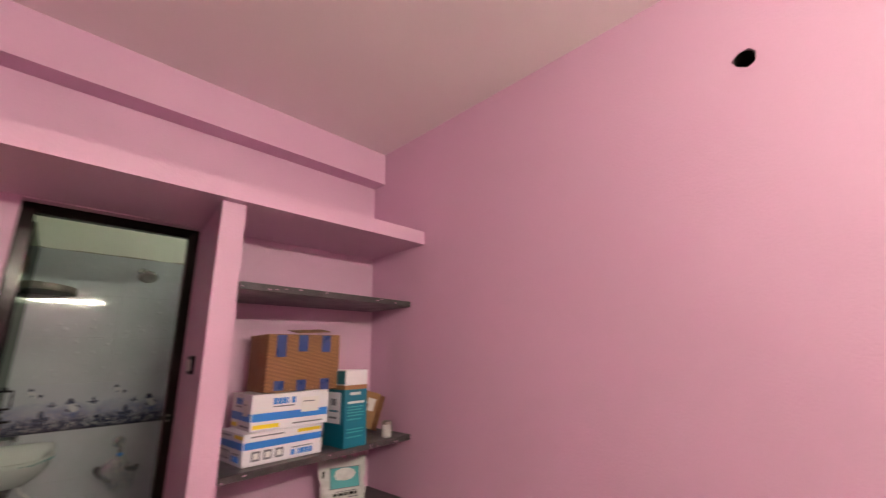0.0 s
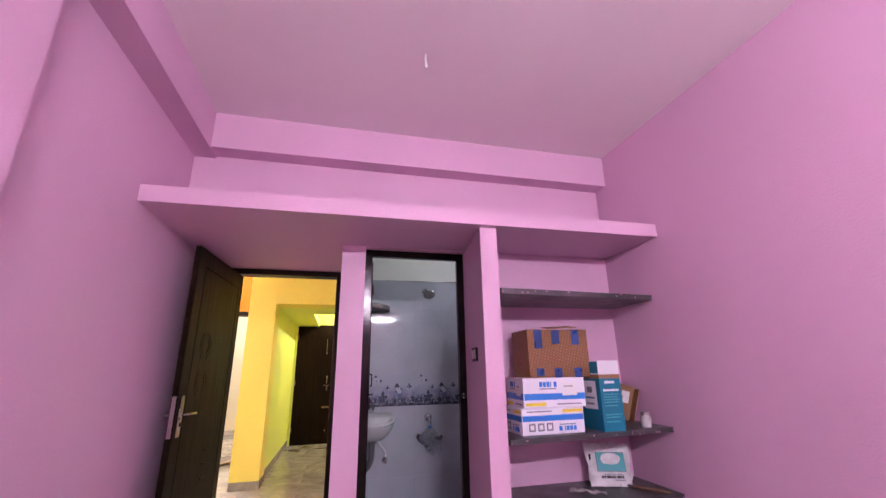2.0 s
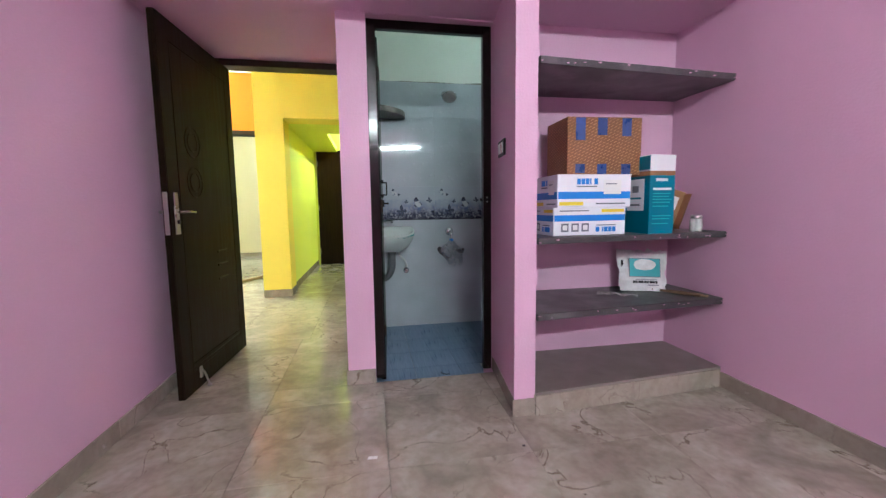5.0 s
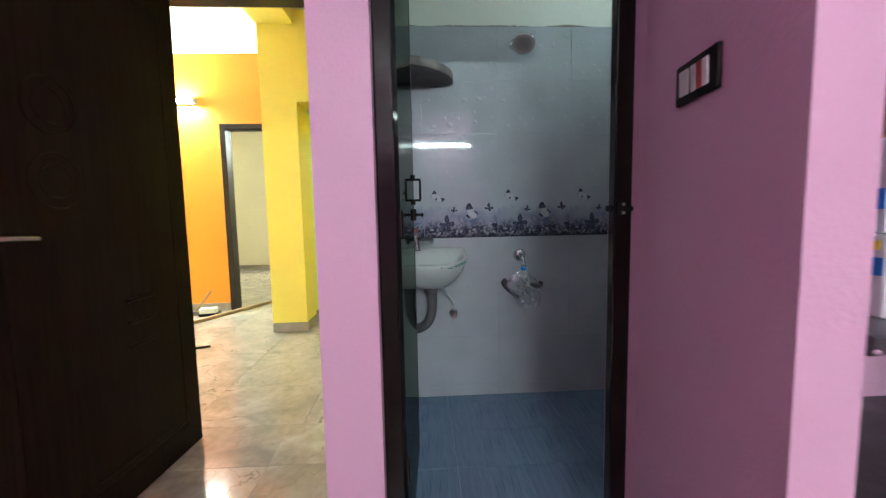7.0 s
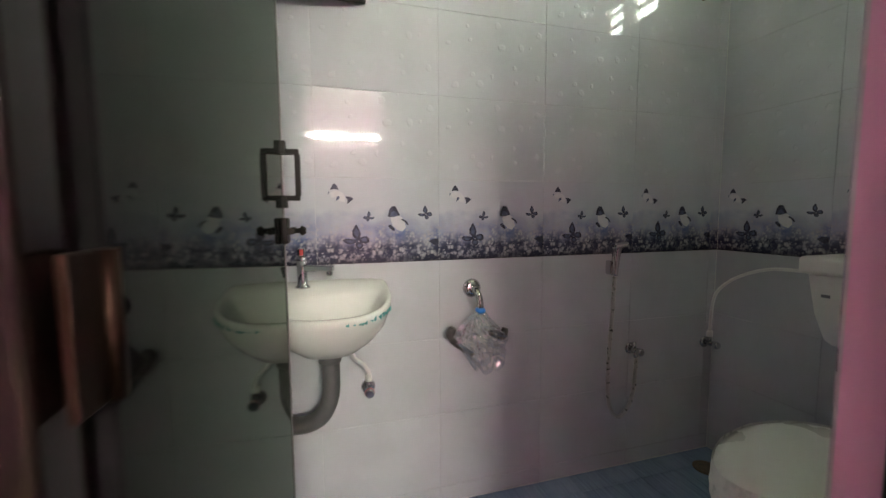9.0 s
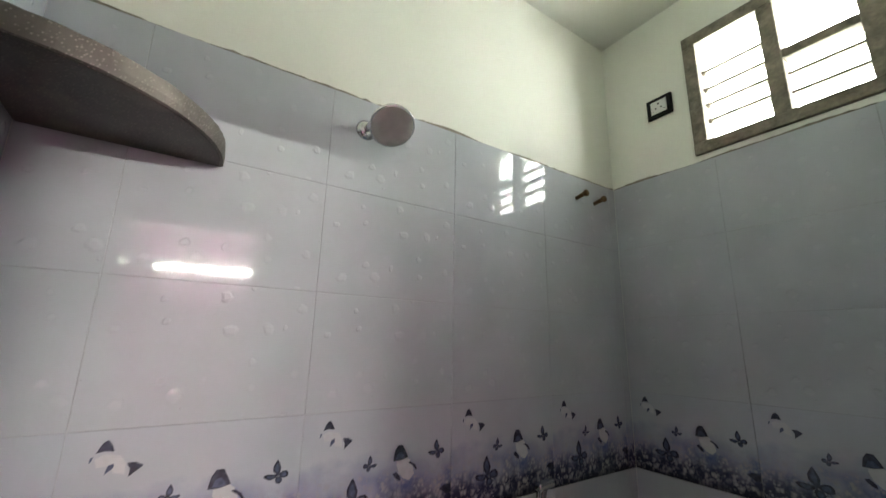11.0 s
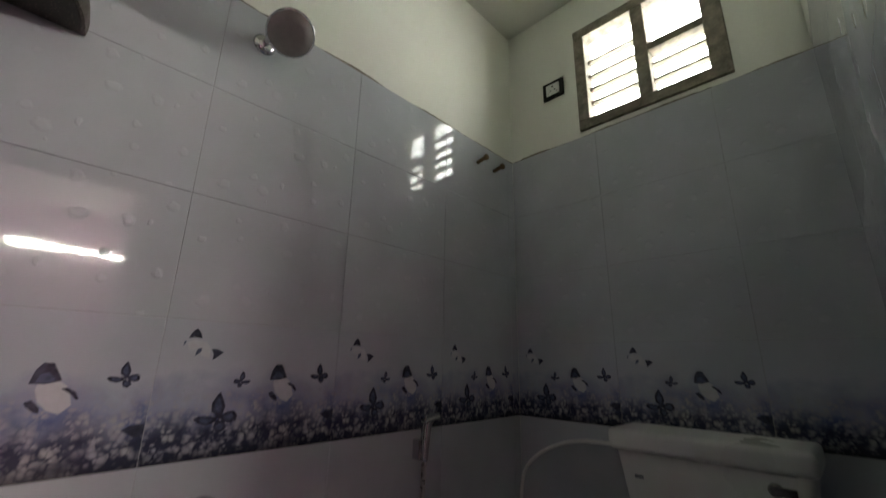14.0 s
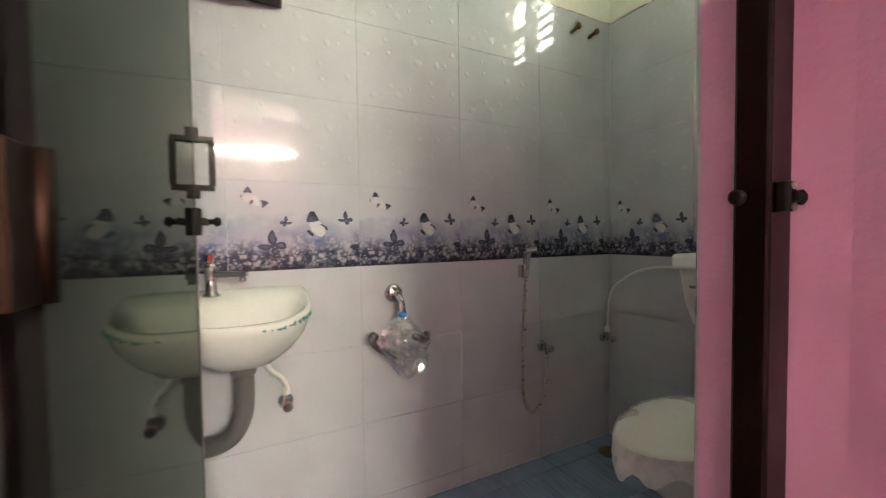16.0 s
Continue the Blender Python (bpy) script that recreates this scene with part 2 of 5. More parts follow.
def wood_grain(name, a, b_, rough, stretch=(30, 30, 1.6)):
    m = bpy.data.materials.new(name)
    m.use_nodes = True
    nodes, links, b = links_of(m)
    nt = m.node_tree
    co = nodes.new("ShaderNodeTexCoord")
    mp = nodes.new("ShaderNodeMapping")
    mp.inputs["Scale"].default_value = stretch
    links.new(co.outputs["Object"], mp.inputs["Vector"])
    n = nodes.new("ShaderNodeTexNoise")
    n.inputs["Scale"].default_value, n.inputs["Detail"].default_value, n.inputs["Distortion"].default_value = 1.4, 7, 1.5
    links.new(mp.outputs[0], n.inputs["Vector"])
    links.new(mix_colour(nt, ramp_of(nt, n.outputs[0], 0.35, 0.65), a, b_), b.inputs["Base Color"])
    links.new(ramp_of(nt, n.outputs[0], 0.3, 0.7, rough * 0.8, rough * 1.3), b.inputs["Roughness"])
    b.inputs["Specular IOR Level"].default_value = 0.05
    bp = nodes.new("ShaderNodeBump")
    bp.inputs["Strength"].default_value, bp.inputs["Distance"].default_value = 0.15, 0.002
    links.new(n.outputs[0], bp.inputs["Height"])
    links.new(bp.outputs[0], b.inputs["Normal"])
    return m


DOORWOOD = wood_grain("dark_stained_door_skin", (0.0045, 0.0024, 0.0012), (0.013, 0.0066, 0.0032), 0.42)


def glazed_tile(name, colour, band=False, drop=0.0):
    """Glossy ceramic with small raised drops; the band carries a printed flower border."""
    m = bpy.data.materials.new(name)
    m.use_nodes = True
    nodes, links, b = links_of(m)
    nt = m.node_tree
    geo, oi, co = nodes.new("ShaderNodeNewGeometry"), nodes.new("ShaderNodeObjectInfo"), nodes.new("ShaderNodeTexCoord")
    n = nodes.new("ShaderNodeTexNoise")
    n.inputs["Scale"].default_value, n.inputs["Detail"].default_value = 4, 6
    links.new(geo.outputs["Position"], n.inputs["Vector"])
    dark = tuple(0.88 * q for q in colour)
    c = mix_colour(nt, ramp_of(nt, n.outputs[0], 0.35, 0.7), colour, dark)
    if band:
        sep = nodes.new("ShaderNodeSeparateXYZ")
        links.new(co.outputs["Object"], sep.inputs[0])
        wob = nodes.new("ShaderNodeTexNoise")
        wob.inputs["Scale"].default_value, wob.inputs["Detail"].default_value = 14, 4
        links.new(co.outputs["Object"], wob.inputs["Vector"])
        hz = nodes.new("ShaderNodeMath")
        hz.operation = 'MULTIPLY_ADD'
        hz.inputs[1].default_value = -0.13
        links.new(wob.outputs[0], hz.inputs[0])
        links.new(sep.outputs[2], hz.inputs[2])
        z = hz.outputs[0]
        pat = nodes.new("ShaderNodeTexNoise")
        pat.inputs["Scale"].default_value, pat.inputs["Detail"].default_value = 9, 2
        links.new(co.outputs["Object"], pat.inputs["Vector"])
        haze = mix_colour(nt, ramp_of(nt, pat.outputs[0], 0.38, 0.62), (0.13, 0.17, 0.34), (0.34, 0.35, 0.45))
        c = mix_colour(nt, ramp_of(nt, z, 0.035, 0.115, 1.0, 0.0), c, haze)
        c = mix_colour(nt, ramp_of(nt, z, -0.015, 0.05, 1.0, 0.0), c, (0.040, 0.044, 0.078))
        fl = nodes.new("ShaderNodeTexVoronoi")
        fl.inputs["Scale"].default_value = 78
        warp = nodes.new("ShaderNodeTexNoise")
        warp.inputs["Scale"].default_value = 60
        links.new(co.outputs["Object"], warp.inputs["Vector"])
        wsc = nodes.new("ShaderNodeVectorMath")
        wsc.operation = 'SCALE'
        wsc.inputs[3].default_value = 0.016
        links.new(warp.outputs["Color"], wsc.inputs[0])
        wad = nodes.new("ShaderNodeVectorMath")
        links.new(co.outputs["Object"], wad.inputs[0])
        links.new(wsc.outputs[0], wad.inputs[1])
        links.new(wad.outputs[0], fl.inputs["Vector"])
        cell = nodes.new("ShaderNodeSeparateColor")
        links.new(fl.outputs["Color"], cell.inputs[0])
        size = ramp_of(nt, cell.outputs[0], 0.0, 1.0, 0.25, 1.15)
        dv_ = nodes.new("ShaderNodeMath")
        dv_.operation = 'DIVIDE'
        links.new(fl.outputs["Distance"], dv_.inputs[0])
        links.new(size, dv_.inputs[1])
        spots = ramp_of(nt, dv_.outputs[0], 0.30, 0.95, 1.0, 0.0)
        pick = nodes.new("ShaderNodeTexNoise")
        pick.inputs["Scale"].default_value, pick.inputs["Detail"].default_value = 22, 3
        links.new(co.outputs["Object"], pick.inputs["Vector"])
        mu = nodes.new("ShaderNodeMath")
        mu.operation = 'MULTIPLY'
        links.new(spots, mu.inputs[0])
        links.new(ramp_of(nt, pick.outputs[0], 0.30, 0.50), mu.inputs[1])
        mu2 = nodes.new("ShaderNodeMath")
        mu2.operation = 'MULTIPLY'
        links.new(mu.outputs[0], mu2.inputs[0])
        links.new(ramp_of(nt, z, 0.055, 0.095, 1.0, 0.0), mu2.inputs[1])
        sep2 = mix_colour(nt, pick.outputs[1], (0.19, 0.20, 0.34), (0.50, 0.49, 0.44))
        c = mix_colour(nt, mu2.outputs[0], c, sep2)
        c = mix_colour(nt, ramp_of(nt, sep.outputs[2], 0.002, 0.030, 0.75, 0.0), c, (0.020, 0.020, 0.028))
    links.new(c, b.inputs["Base Color"])
    b.inputs["Roughness"].default_value, b.inputs["Specular IOR Level"].default_value = 0.045, 0.38
    # embossed water drops of uneven size and outline, the same on each tile
    flat, face = nodes.new("ShaderNodeSeparateXYZ"), nodes.new("ShaderNodeCombineXYZ")
    links.new(co.outputs["Object"], flat.inputs[0])
    links.new(flat.outputs[0], face.inputs[0])
    links.new(flat.outputs[2], face.inputs[1])
    dw = nodes.new("ShaderNodeTexNoise")
    dw.inputs["Scale"].default_value = 38
    links.new(face.outputs[0], dw.inputs["Vector"])
    dws = nodes.new("ShaderNodeVectorMath")
    dws.operation = 'SCALE'
    dws.inputs[3].default_value = 0.02
    links.new(dw.outputs["Color"], dws.inputs[0])
    dwa = nodes.new("ShaderNodeVectorMath")
    links.new(face.outputs[0], dwa.inputs[0])
    links.new(dws.outputs[0], dwa.inputs[1])
    d = nodes.new("ShaderNodeTexVoronoi")
    d.voronoi_dimensions = '2D'
    d.inputs["Scale"].default_value, d.inputs["Randomness"].default_value = 11.5, 1.0
    links.new(dwa.outputs[0], d.inputs["Vector"])
    dc = nodes.new("ShaderNodeSeparateColor")
    links.new(d.outputs["Color"], dc.inputs[0])
    dq = nodes.new("ShaderNodeMath")
    dq.operation = 'DIVIDE'
    links.new(d.outputs["Distance"], dq.inputs[0])
    links.new(ramp_of(nt, dc.outputs[0], 0.2, 1.0, 0.2, 1.15), dq.inputs[1])
    drops = ramp_of(nt, dq.outputs[0], 0.08, 0.16, 1.0, 0.0)
    if drop:
        c = mix_colour(nt, ramp_of(nt, drops, 0.0, 1.0, 0.0, 0.12), c, (0.62, 0.64, 0.66))
        links.new(c, b.inputs["Base Color"])
    bp = nodes.new("ShaderNodeBump")
    bp.inputs["Strength"].default_value, bp.inputs["Distance"].default_value = drop, 0.003
    links.new(drops, bp.inputs["Height"])
    wv = nodes.new("ShaderNodeBump")
    wv.inputs["Strength"].default_value, wv.inputs["Distance"].default_value = 0.03, 0.02
    links.new(n.outputs[0], wv.inputs["Height"])
    links.new(bp.outputs[0], wv.inputs["Normal"])
    links.new(wv.outputs[0], b.inputs["Normal"])
    return m


TILE = glazed_tile("glazed_wall_tile", (0.465, 0.49, 0.53))
DROPTILE = glazed_tile("embossed_wall_tile", (0.465, 0.49, 0.53), False, 0.36)
BANDTILE = glazed_tile("flower_border_tile", (0.46, 0.485, 0.54), True)
GROUT = material("grout", (0.46, 0.47, 0.48), 0.85, vary=0.2, scale=10)
BATHFLOOR = wood_grain("blue_grey_floor_tile", (0.15, 0.205, 0.305), (0.21, 0.277, 0.39), 0.3, (45, 2.5, 3))


def dark_lacquer(name):
    """Near-black laminate under a clear, faintly green lacquer that mirrors the room."""
    m = bpy.data.materials.new(name)
    m.use_nodes = True
    nodes, links = m.node_tree.nodes, m.node_tree.links
    nodes.remove(nodes["Principled BSDF"])
    geo, n = nodes.new("ShaderNodeNewGeometry"), nodes.new("ShaderNodeTexNoise")
    n.inputs["Scale"].default_value, n.inputs["Detail"].default_value = 5, 5
    links.new(geo.outputs["Position"], n.inputs["Vector"])
    di, gl, mx, fr = nodes.new("ShaderNodeBsdfDiffuse"), nodes.new("ShaderNodeBsdfGlossy"), nodes.new("ShaderNodeMixShader"), nodes.new("ShaderNodeFresnel")
    links.new(mix_colour(m.node_tree, n.outputs[0], (0.006, 0.006, 0.007), (0.012, 0.012, 0.012)), di.inputs["Color"])
    gl.inputs["Color"].default_value = (0.37, 0.42, 0.37, 1)
    links.new(ramp_of(m.node_tree, n.outputs[0], 0.3, 0.7, 0.03, 0.06), gl.inputs["Roughness"])
    fr.inputs["IOR"].default_value = 1.42
    links.new(fr.outputs[0], mx.inputs[0])
    links.new(di.outputs[0], mx.inputs[1])
    links.new(gl.outputs[0], mx.inputs[2])
    links.new(mx.outputs[0], nodes["Material Output"].inputs[0])
    return m


GLOSSDOOR = dark_lacquer("glossy_black_laminate")


def clear(name, colour, alpha, rough):
    m = material(name, colour, rough, vary=0.1, scale=30, bump=0.3, fine=60)
    m.node_tree.nodes["Principled BSDF"].inputs["Alpha"].default_value = alpha
    return m




def thin_film(name):
    """Clear crinkled film: see-through, with gloss that grows towards the edge."""
    m = bpy.data.materials.new(name)
    m.use_nodes = True
    nodes, links = m.node_tree.nodes, m.node_tree.links
    nodes.remove(nodes["Principled BSDF"])
    out = nodes["Material Output"]
    mixs, tr, gl = nodes.new("ShaderNodeMixShader"), nodes.new("ShaderNodeBsdfTransparent"), nodes.new("ShaderNodeBsdfGlossy")
    tr.inputs[0].default_value = (0.96, 0.97, 0.97, 1)
    gl.inputs["Color"].default_value, gl.inputs["Roughness"].default_value = (0.85, 0.86, 0.86, 1), 0.08
    lw = nodes.new("ShaderNodeLayerWeight")
    lw.inputs[0].default_value = 0.35
    links.new(ramp_of(m.node_tree, lw.outputs["Facing"], 0.0, 1.0, 0.22, 0.85), mixs.inputs[0])
    links.new(tr.outputs[0], mixs.inputs[1])
    links.new(gl.outputs[0], mixs.inputs[2])
    links.new(mixs.outputs[0], out.inputs[0])
    return m


FILM = thin_film("clear_plastic_film")
MILKFILM = clear("milky_plastic_film", (0.80, 0.81, 0.78), 0.8, 0.3)


def carton_board():
    m = material("printed_brown_board", (0.36, 0.19, 0.085), 0.75, vary=0.12, scale=12, bump=0.15, fine=200)
    nodes, links, b = links_of(m)
    nt = m.node_tree
    geo = nodes.new("ShaderNodeNewGeometry")
    mp = nodes.new("ShaderNodeMapping")
    mp.inputs["Rotation"].default_value = (0, 0, 0)
    links.new(geo.outputs["Position"], mp.inputs["Vector"])
    br = nodes.new("ShaderNodeTexBrick")
    br.inputs["Scale"].default_value = 19
    br.inputs["Mortar Size"].default_value = 0.10
    br.inputs["Color1"].default_value = br.inputs["Color2"].default_value = (0, 0, 0, 1)
    br.inputs["Mortar"].default_value = (1, 1, 1, 1)
    sw = nodes.new("ShaderNodeSeparateXYZ")
    links.new(mp.outputs[0], sw.inputs[0])
    cb = nodes.new("ShaderNodeCombineXYZ")
    flat = nodes.new("ShaderNodeMath")
    links.new(sw.outputs[0], flat.inputs[0])
    links.new(sw.outputs[1], flat.inputs[1])
    links.new(flat.outputs[0], cb.inputs[0])
    links.new(sw.outputs[2], cb.inputs[1])
    tilt = nodes.new("ShaderNodeMapping")
    tilt.inputs["Rotation"].default_value = (0, 0, radians(-30))
    links.new(cb.outputs[0], tilt.inputs["Vector"])
    links.new(tilt.outputs[0], br.inputs["Vector"])
    links.new(mix_colour(nt, br.outputs[0], (0.40, 0.21, 0.092), (0.18, 0.08, 0.033)), b.inputs["Base Color"])
    return m


BOARD = carton_board()
PLAINBOARD = material("plain_brown_board", (0.30, 0.15, 0.07), 0.8, vary=0.15, scale=10, bump=0.15)
WHITEBOARD = material("white_printed_board", (0.76, 0.76, 0.80), 0.4, vary=0.04, scale=8, bump=0.03)
BLUE = material("blue_print", (0.02, 0.20, 0.62), 0.4, vary=0.05, bump=0.0)
TAPE = material("blue_tape", (0.012, 0.045, 0.19), 0.3, vary=0.2, scale=20, bump=0.2, fine=80)
YELLOWINK = material("yellow_print", (0.80, 0.62, 0.03), 0.4, vary=0.05, bump=0.0)
TEAL = material("teal_printed_board", (0.0, 0.145, 0.22), 0.4, vary=0.08, scale=8, bump=0.03)
TEALINK = material("teal_print", (0.06, 0.36, 0.38), 0.4, vary=0.1, bump=0.0)
INK = material("grey_ink", (0.16, 0.17, 0.20), 0.5, vary=0.1, bump=0.0)
BUTTERFLYINK = material("butterfly_print", (0.050, 0.053, 0.080), 0.08, vary=0.5, scale=60, bump=0.0)
RED = material("red_plastic", (0.35, 0.015, 0.02), 0.3, bump=0.0)
PALEWING = material("pale_wing_print", (0.52, 0.535, 0.56), 0.08, vary=0.08, scale=40, bump=0.0)
WINGBLUE = material("grey_blue_wing_print", (0.085, 0.10, 0.16), 0.08, vary=0.4, scale=90, bump=0.0)
DRAINDIRT = material("dirty_drain_metal", (0.13, 0.09, 0.055), 0.6, metal=0.4, vary=0.4, scale=40, bump=0.2)
BRASS = material("tarnished_brass", (0.16, 0.11, 0.06), 0.45, metal=1.0, vary=0.25, scale=30)
PAPER = material("white_paper", (0.75, 0.75, 0.73), 0.7, vary=0.04)
DUSTYPLASTIC = material("dusty_white_plastic", (0.60, 0.61, 0.60), 0.35, vary=0.28, scale=11, bump=0.15, fine=70)
DUSTYFILM = material("dusty_grey_film", (0.26, 0.245, 0.235), 0.35, vary=0.5, scale=45, bump=0.3, fine=80)
BRISTLE = material("brown_bristle", (0.13, 0.075, 0.04), 0.8, vary=0.4, scale=60, bump=0.4, fine=200)
RAWWOOD = material("raw_wood", (0.30, 0.20, 0.11), 0.7, vary=0.25, scale=20)
TEALMARK = material("teal_marking", (0.07, 0.30, 0.30), 0.5, vary=0.3, scale=60, bump=0.0)

# ---- the bedroom's shell ----
XL, XR, YB, ZC = 0.345, 3.42, -4.42, 2.92
solid("floor", [(-3.0, 3.57, -4.6, 0.0, -0.16, -0.012), (-3.0, 1.46, 0.0, 1.42, -0.16, -0.012), (-3.0, 3.57, 1.43, 7.4, -0.16, -0.012)], material("cement_bed", (0.30, 0.27, 0.24), 0.8))
solid("wall_left", [(XL - 0.15, XL, -4.57, 0.82, 0, 3.05), (XL, 0.48, -4.42, -1.52, 0, 2.65)], PINK, "pink painted plaster wall with a column")
HY, HZ = -2.436, 2.46
wr = bmesh.new()
box(wr, XR, XR + 0.12, -4.57, HY - 0.06, 0, 3.05)
box(wr, XR, XR + 0.12, HY + 0.06, 0.12, 0, 3.05)
box(wr, XR, XR + 0.12, HY - 0.06, HY + 0.06, 0, HZ - 0.06)
box(wr, XR, XR + 0.12, HY - 0.06, HY + 0.06, HZ + 0.06, 3.05)
# round cored hole for a pipe
ring_in, ring_out = [], []
for k in range(32):
    a = 2 * math.pi * k / 32
    c, s_ = math.cos(a), math.sin(a)
    w = 0.06 / max(abs(c), abs(s_))
    r = 0.038 + 0.003 * math.sin(3 * a + 1) + 0.0015 * math.sin(7 * a)
    ring_in.append((wr.verts.new((XR, HY + r * c, HZ + r * s_)), wr.verts.new((XR + 0.119, HY + r * c, HZ + r * s_))))
    ring_out.append(wr.verts.new((XR, HY + w * c, HZ + w * s_)))
for k in range(32):
    n = (k + 1) % 32
    wr.faces.new((ring_out[k], ring_out[n], ring_in[n][0], ring_in[k][0]))
    wr.faces.new((ring_in[k][0], ring_in[n][0], ring_in[n][1], ring_in[k][1]))
wr.faces.new([q[1] for q in ring_in])
# black lining put in to stand for the shade deep in the hole
sleeve = sweep([(XR + 0.003, HY, HZ), (XR + 0.118, HY, HZ)], 0.0345, 28, None, False)
sleeve.faces.new([v for v in sleeve.verts if v.co.x > XR + 0.1])
setting("hole_shade_sleeve", sleeve, BLACK)
setting("wall_right", wr, PINK, "pink painted plaster wall with a cored pipe hole")
solid("wall_back", [(XL - 0.15, XR + 0.12, YB - 0.15, YB, 0, 3.05)], PINK)
solid("ceiling", [(XL - 0.15, XR + 0.12, -4.57, 0.12, ZC, ZC + 0.13)], CEIL, "matt off-white ceiling")
solid("beam_north", [(0.48, XR, -0.135, 0.0, 2.665, ZC)], PINK)
solid("beam_left", [(XL, 0.48, YB, 0.0, 2.65, ZC)], PINK)
solid("loft", [(XL, XR, -0.585, 0.0, 2.08, 2.17), (XL, 1.35, 0.0, 0.82, 2.08, 2.17)], PINK, "pink painted concrete loft slab")
# wall towards the bathroom, with its doorway, and the wall above the loft
solid("wall_north", [(XL, XR, 0.0, 0.14, 2.17, ZC), (1.35, 1.509, 0.0, 0.14, -0.16, 2.08), (1.509, 2.233, 0.0, 0.14, 2.074, 2.08), (2.233, XR, 0.0, 0.14, -0.16, 2.08), (2.205, 2.233, 0.092, 0.14, -0.16, 2.074)], PINK, "pink painted wall round the bathroom door")
solid("wall_passage", [(1.35, 1.457, 0.14, 1.42, -0.16, 2.92)], PINK)
bm = prism([(2.167, -0.535), (2.275, -0.535), (2.310, 0.0), (2.233, 0.0)], 0.0, 2.08)
setting("partition", bm, PINK, "narrow pink painted partition beside the shelves")
# wall with the bedroom door
solid("wall_door", [(XL - 0.15, 0.45, 0.82, 0.94, 0, 2.92), (0.45, 1.35, 0.82, 0.94, 2.08, 2.92)], PINK)
setting("niche_plinth", prism([(2.268, -0.545), (XR, -0.452), (XR, 0.0), (2.30, 0.0)], 0.0, 0.10), MARBLE_PLAIN)
# ---- bathroom shell ----
BX0, BX1, BY0, BY1, BZ = 1.465, 3.447, 0.14, 1.305, -0.055
solid("bath_wall_far", [(1.35, 3.60, BY1 + 0.008, BY1 + 0.12, -0.16, 3.0)], WHITE)
solid("bath_wall_right", [(BX1 + 0.008, BX1 + 0.13, 0.12, 0.351, -0.16, 3.0), (BX1 + 0.008, BX1 + 0.13, 0.932, BY1 + 0.008, -0.16, 3.0),
      (BX1 + 0.008, BX1 + 0.13, 0.351, 0.932, -0.16, 2.15), (BX1 + 0.008, BX1 + 0.13, 0.351, 0.932, 2.69, 3.0)], WHITE)
solid("bath_wall_near", [(BX0, BX1, 0.1405, 0.1475, 2.122, 2.90)], WHITE)
solid("bath_wall_left_top", [(1.457, 1.464, 0.148, BY1, 2.122, 2.90)], WHITE)
solid("bath_ceiling", [(1.35, 3.6, 0.12, 1.42, 2.90, 3.0)], WHITE)
# bright overcast sky outside the bathroom window
bd = bmesh.new()
bd.faces.new([bd.verts.new(p) for p in ((4.3, -1.2, 1.0), (4.3, -1.2, 5.5), (4.3, 2.6, 5.5), (4.3, 2.6, 1.0))])
skymat = bpy.data.materials.new("white_sky")
skymat.use_nodes = True
skymat.node_tree.nodes["Principled BSDF"].inputs["Emission Color"].default_value = (0.88, 0.95, 1.0, 1)
skymat.node_tree.nodes["Principled BSDF"].inputs["Emission Strength"].default_value = SKY_GLOW
setting("backdrop", bd, skymat)
# ---- hall ----
solid("wall_orange", [(-2.6, -0.57, 3.60, 3.72, 0, 2.95), (-0.57, 0.40, 3.60, 3.72, 2.09, 2.95)], ORANGE)
solid("hall_column", [(0.25, 0.56, 2.63, 2.95, 0, 2.95)], YELLOW)
solid("hall_beam", [(0.56, 1.9, 2.63, 2.95, 2.065, 2.95), (0.25, 0.56, 0.94, 2.63, 2.72, 2.95)], YELLOW)
solid("passage_side_wall", [(0.40, 0.53, 2.95, 5.42, 0, 2.95)], LIME)
solid("main_door_wall", [(0.40, 0.57, 5.42, 5.54, 0, 2.95), (0.57, 1.9, 5.42, 5.54, 2.07, 2.95)], LIME)
solid("passage_ceiling", [(0.53, 1.9, 2.95, 3.6, 2.065, 2.15), (0.53, 0.95, 3.6, 5.42, 2.065, 2.15)], LIME)
solid("hall_ceiling", [(-2.7, 1.9, 0.94, 7.4, 2.84, 3.05)], WHITE)
solid("hall_wall_right", [(1.9, 2.0, 1.42, 5.54, 0, 2.95)], YELLOW)
solid("hall_wall_left", [(-2.7, -2.6, 0.7, 3.66, 0, 2.95)], CREAM)
solid("back_room_wall_left", [(-2.7, -2.6, 3.66, 7.4, 0, 2.95)], CREAM)
solid("back_room_wall_near", [(-2.6, -0.57, 3.722, 3.74, 0, 2.84), (-0.57, 0.385, 3.722, 3.74, 2.09, 2.84)], CREAM)
solid("back_room_wall_right", [(0.385, 0.398, 3.722, 7.2, 0, 2.84)], CREAM)
solid("hall_wall_near", [(-2.6, 0.15, 0.82, 0.94, 0, 2.95)], CREAM)
solid("back_room_wall", [(-2.6, 0.4, 7.2, 7.3, 0, 2.95)], CREAM)

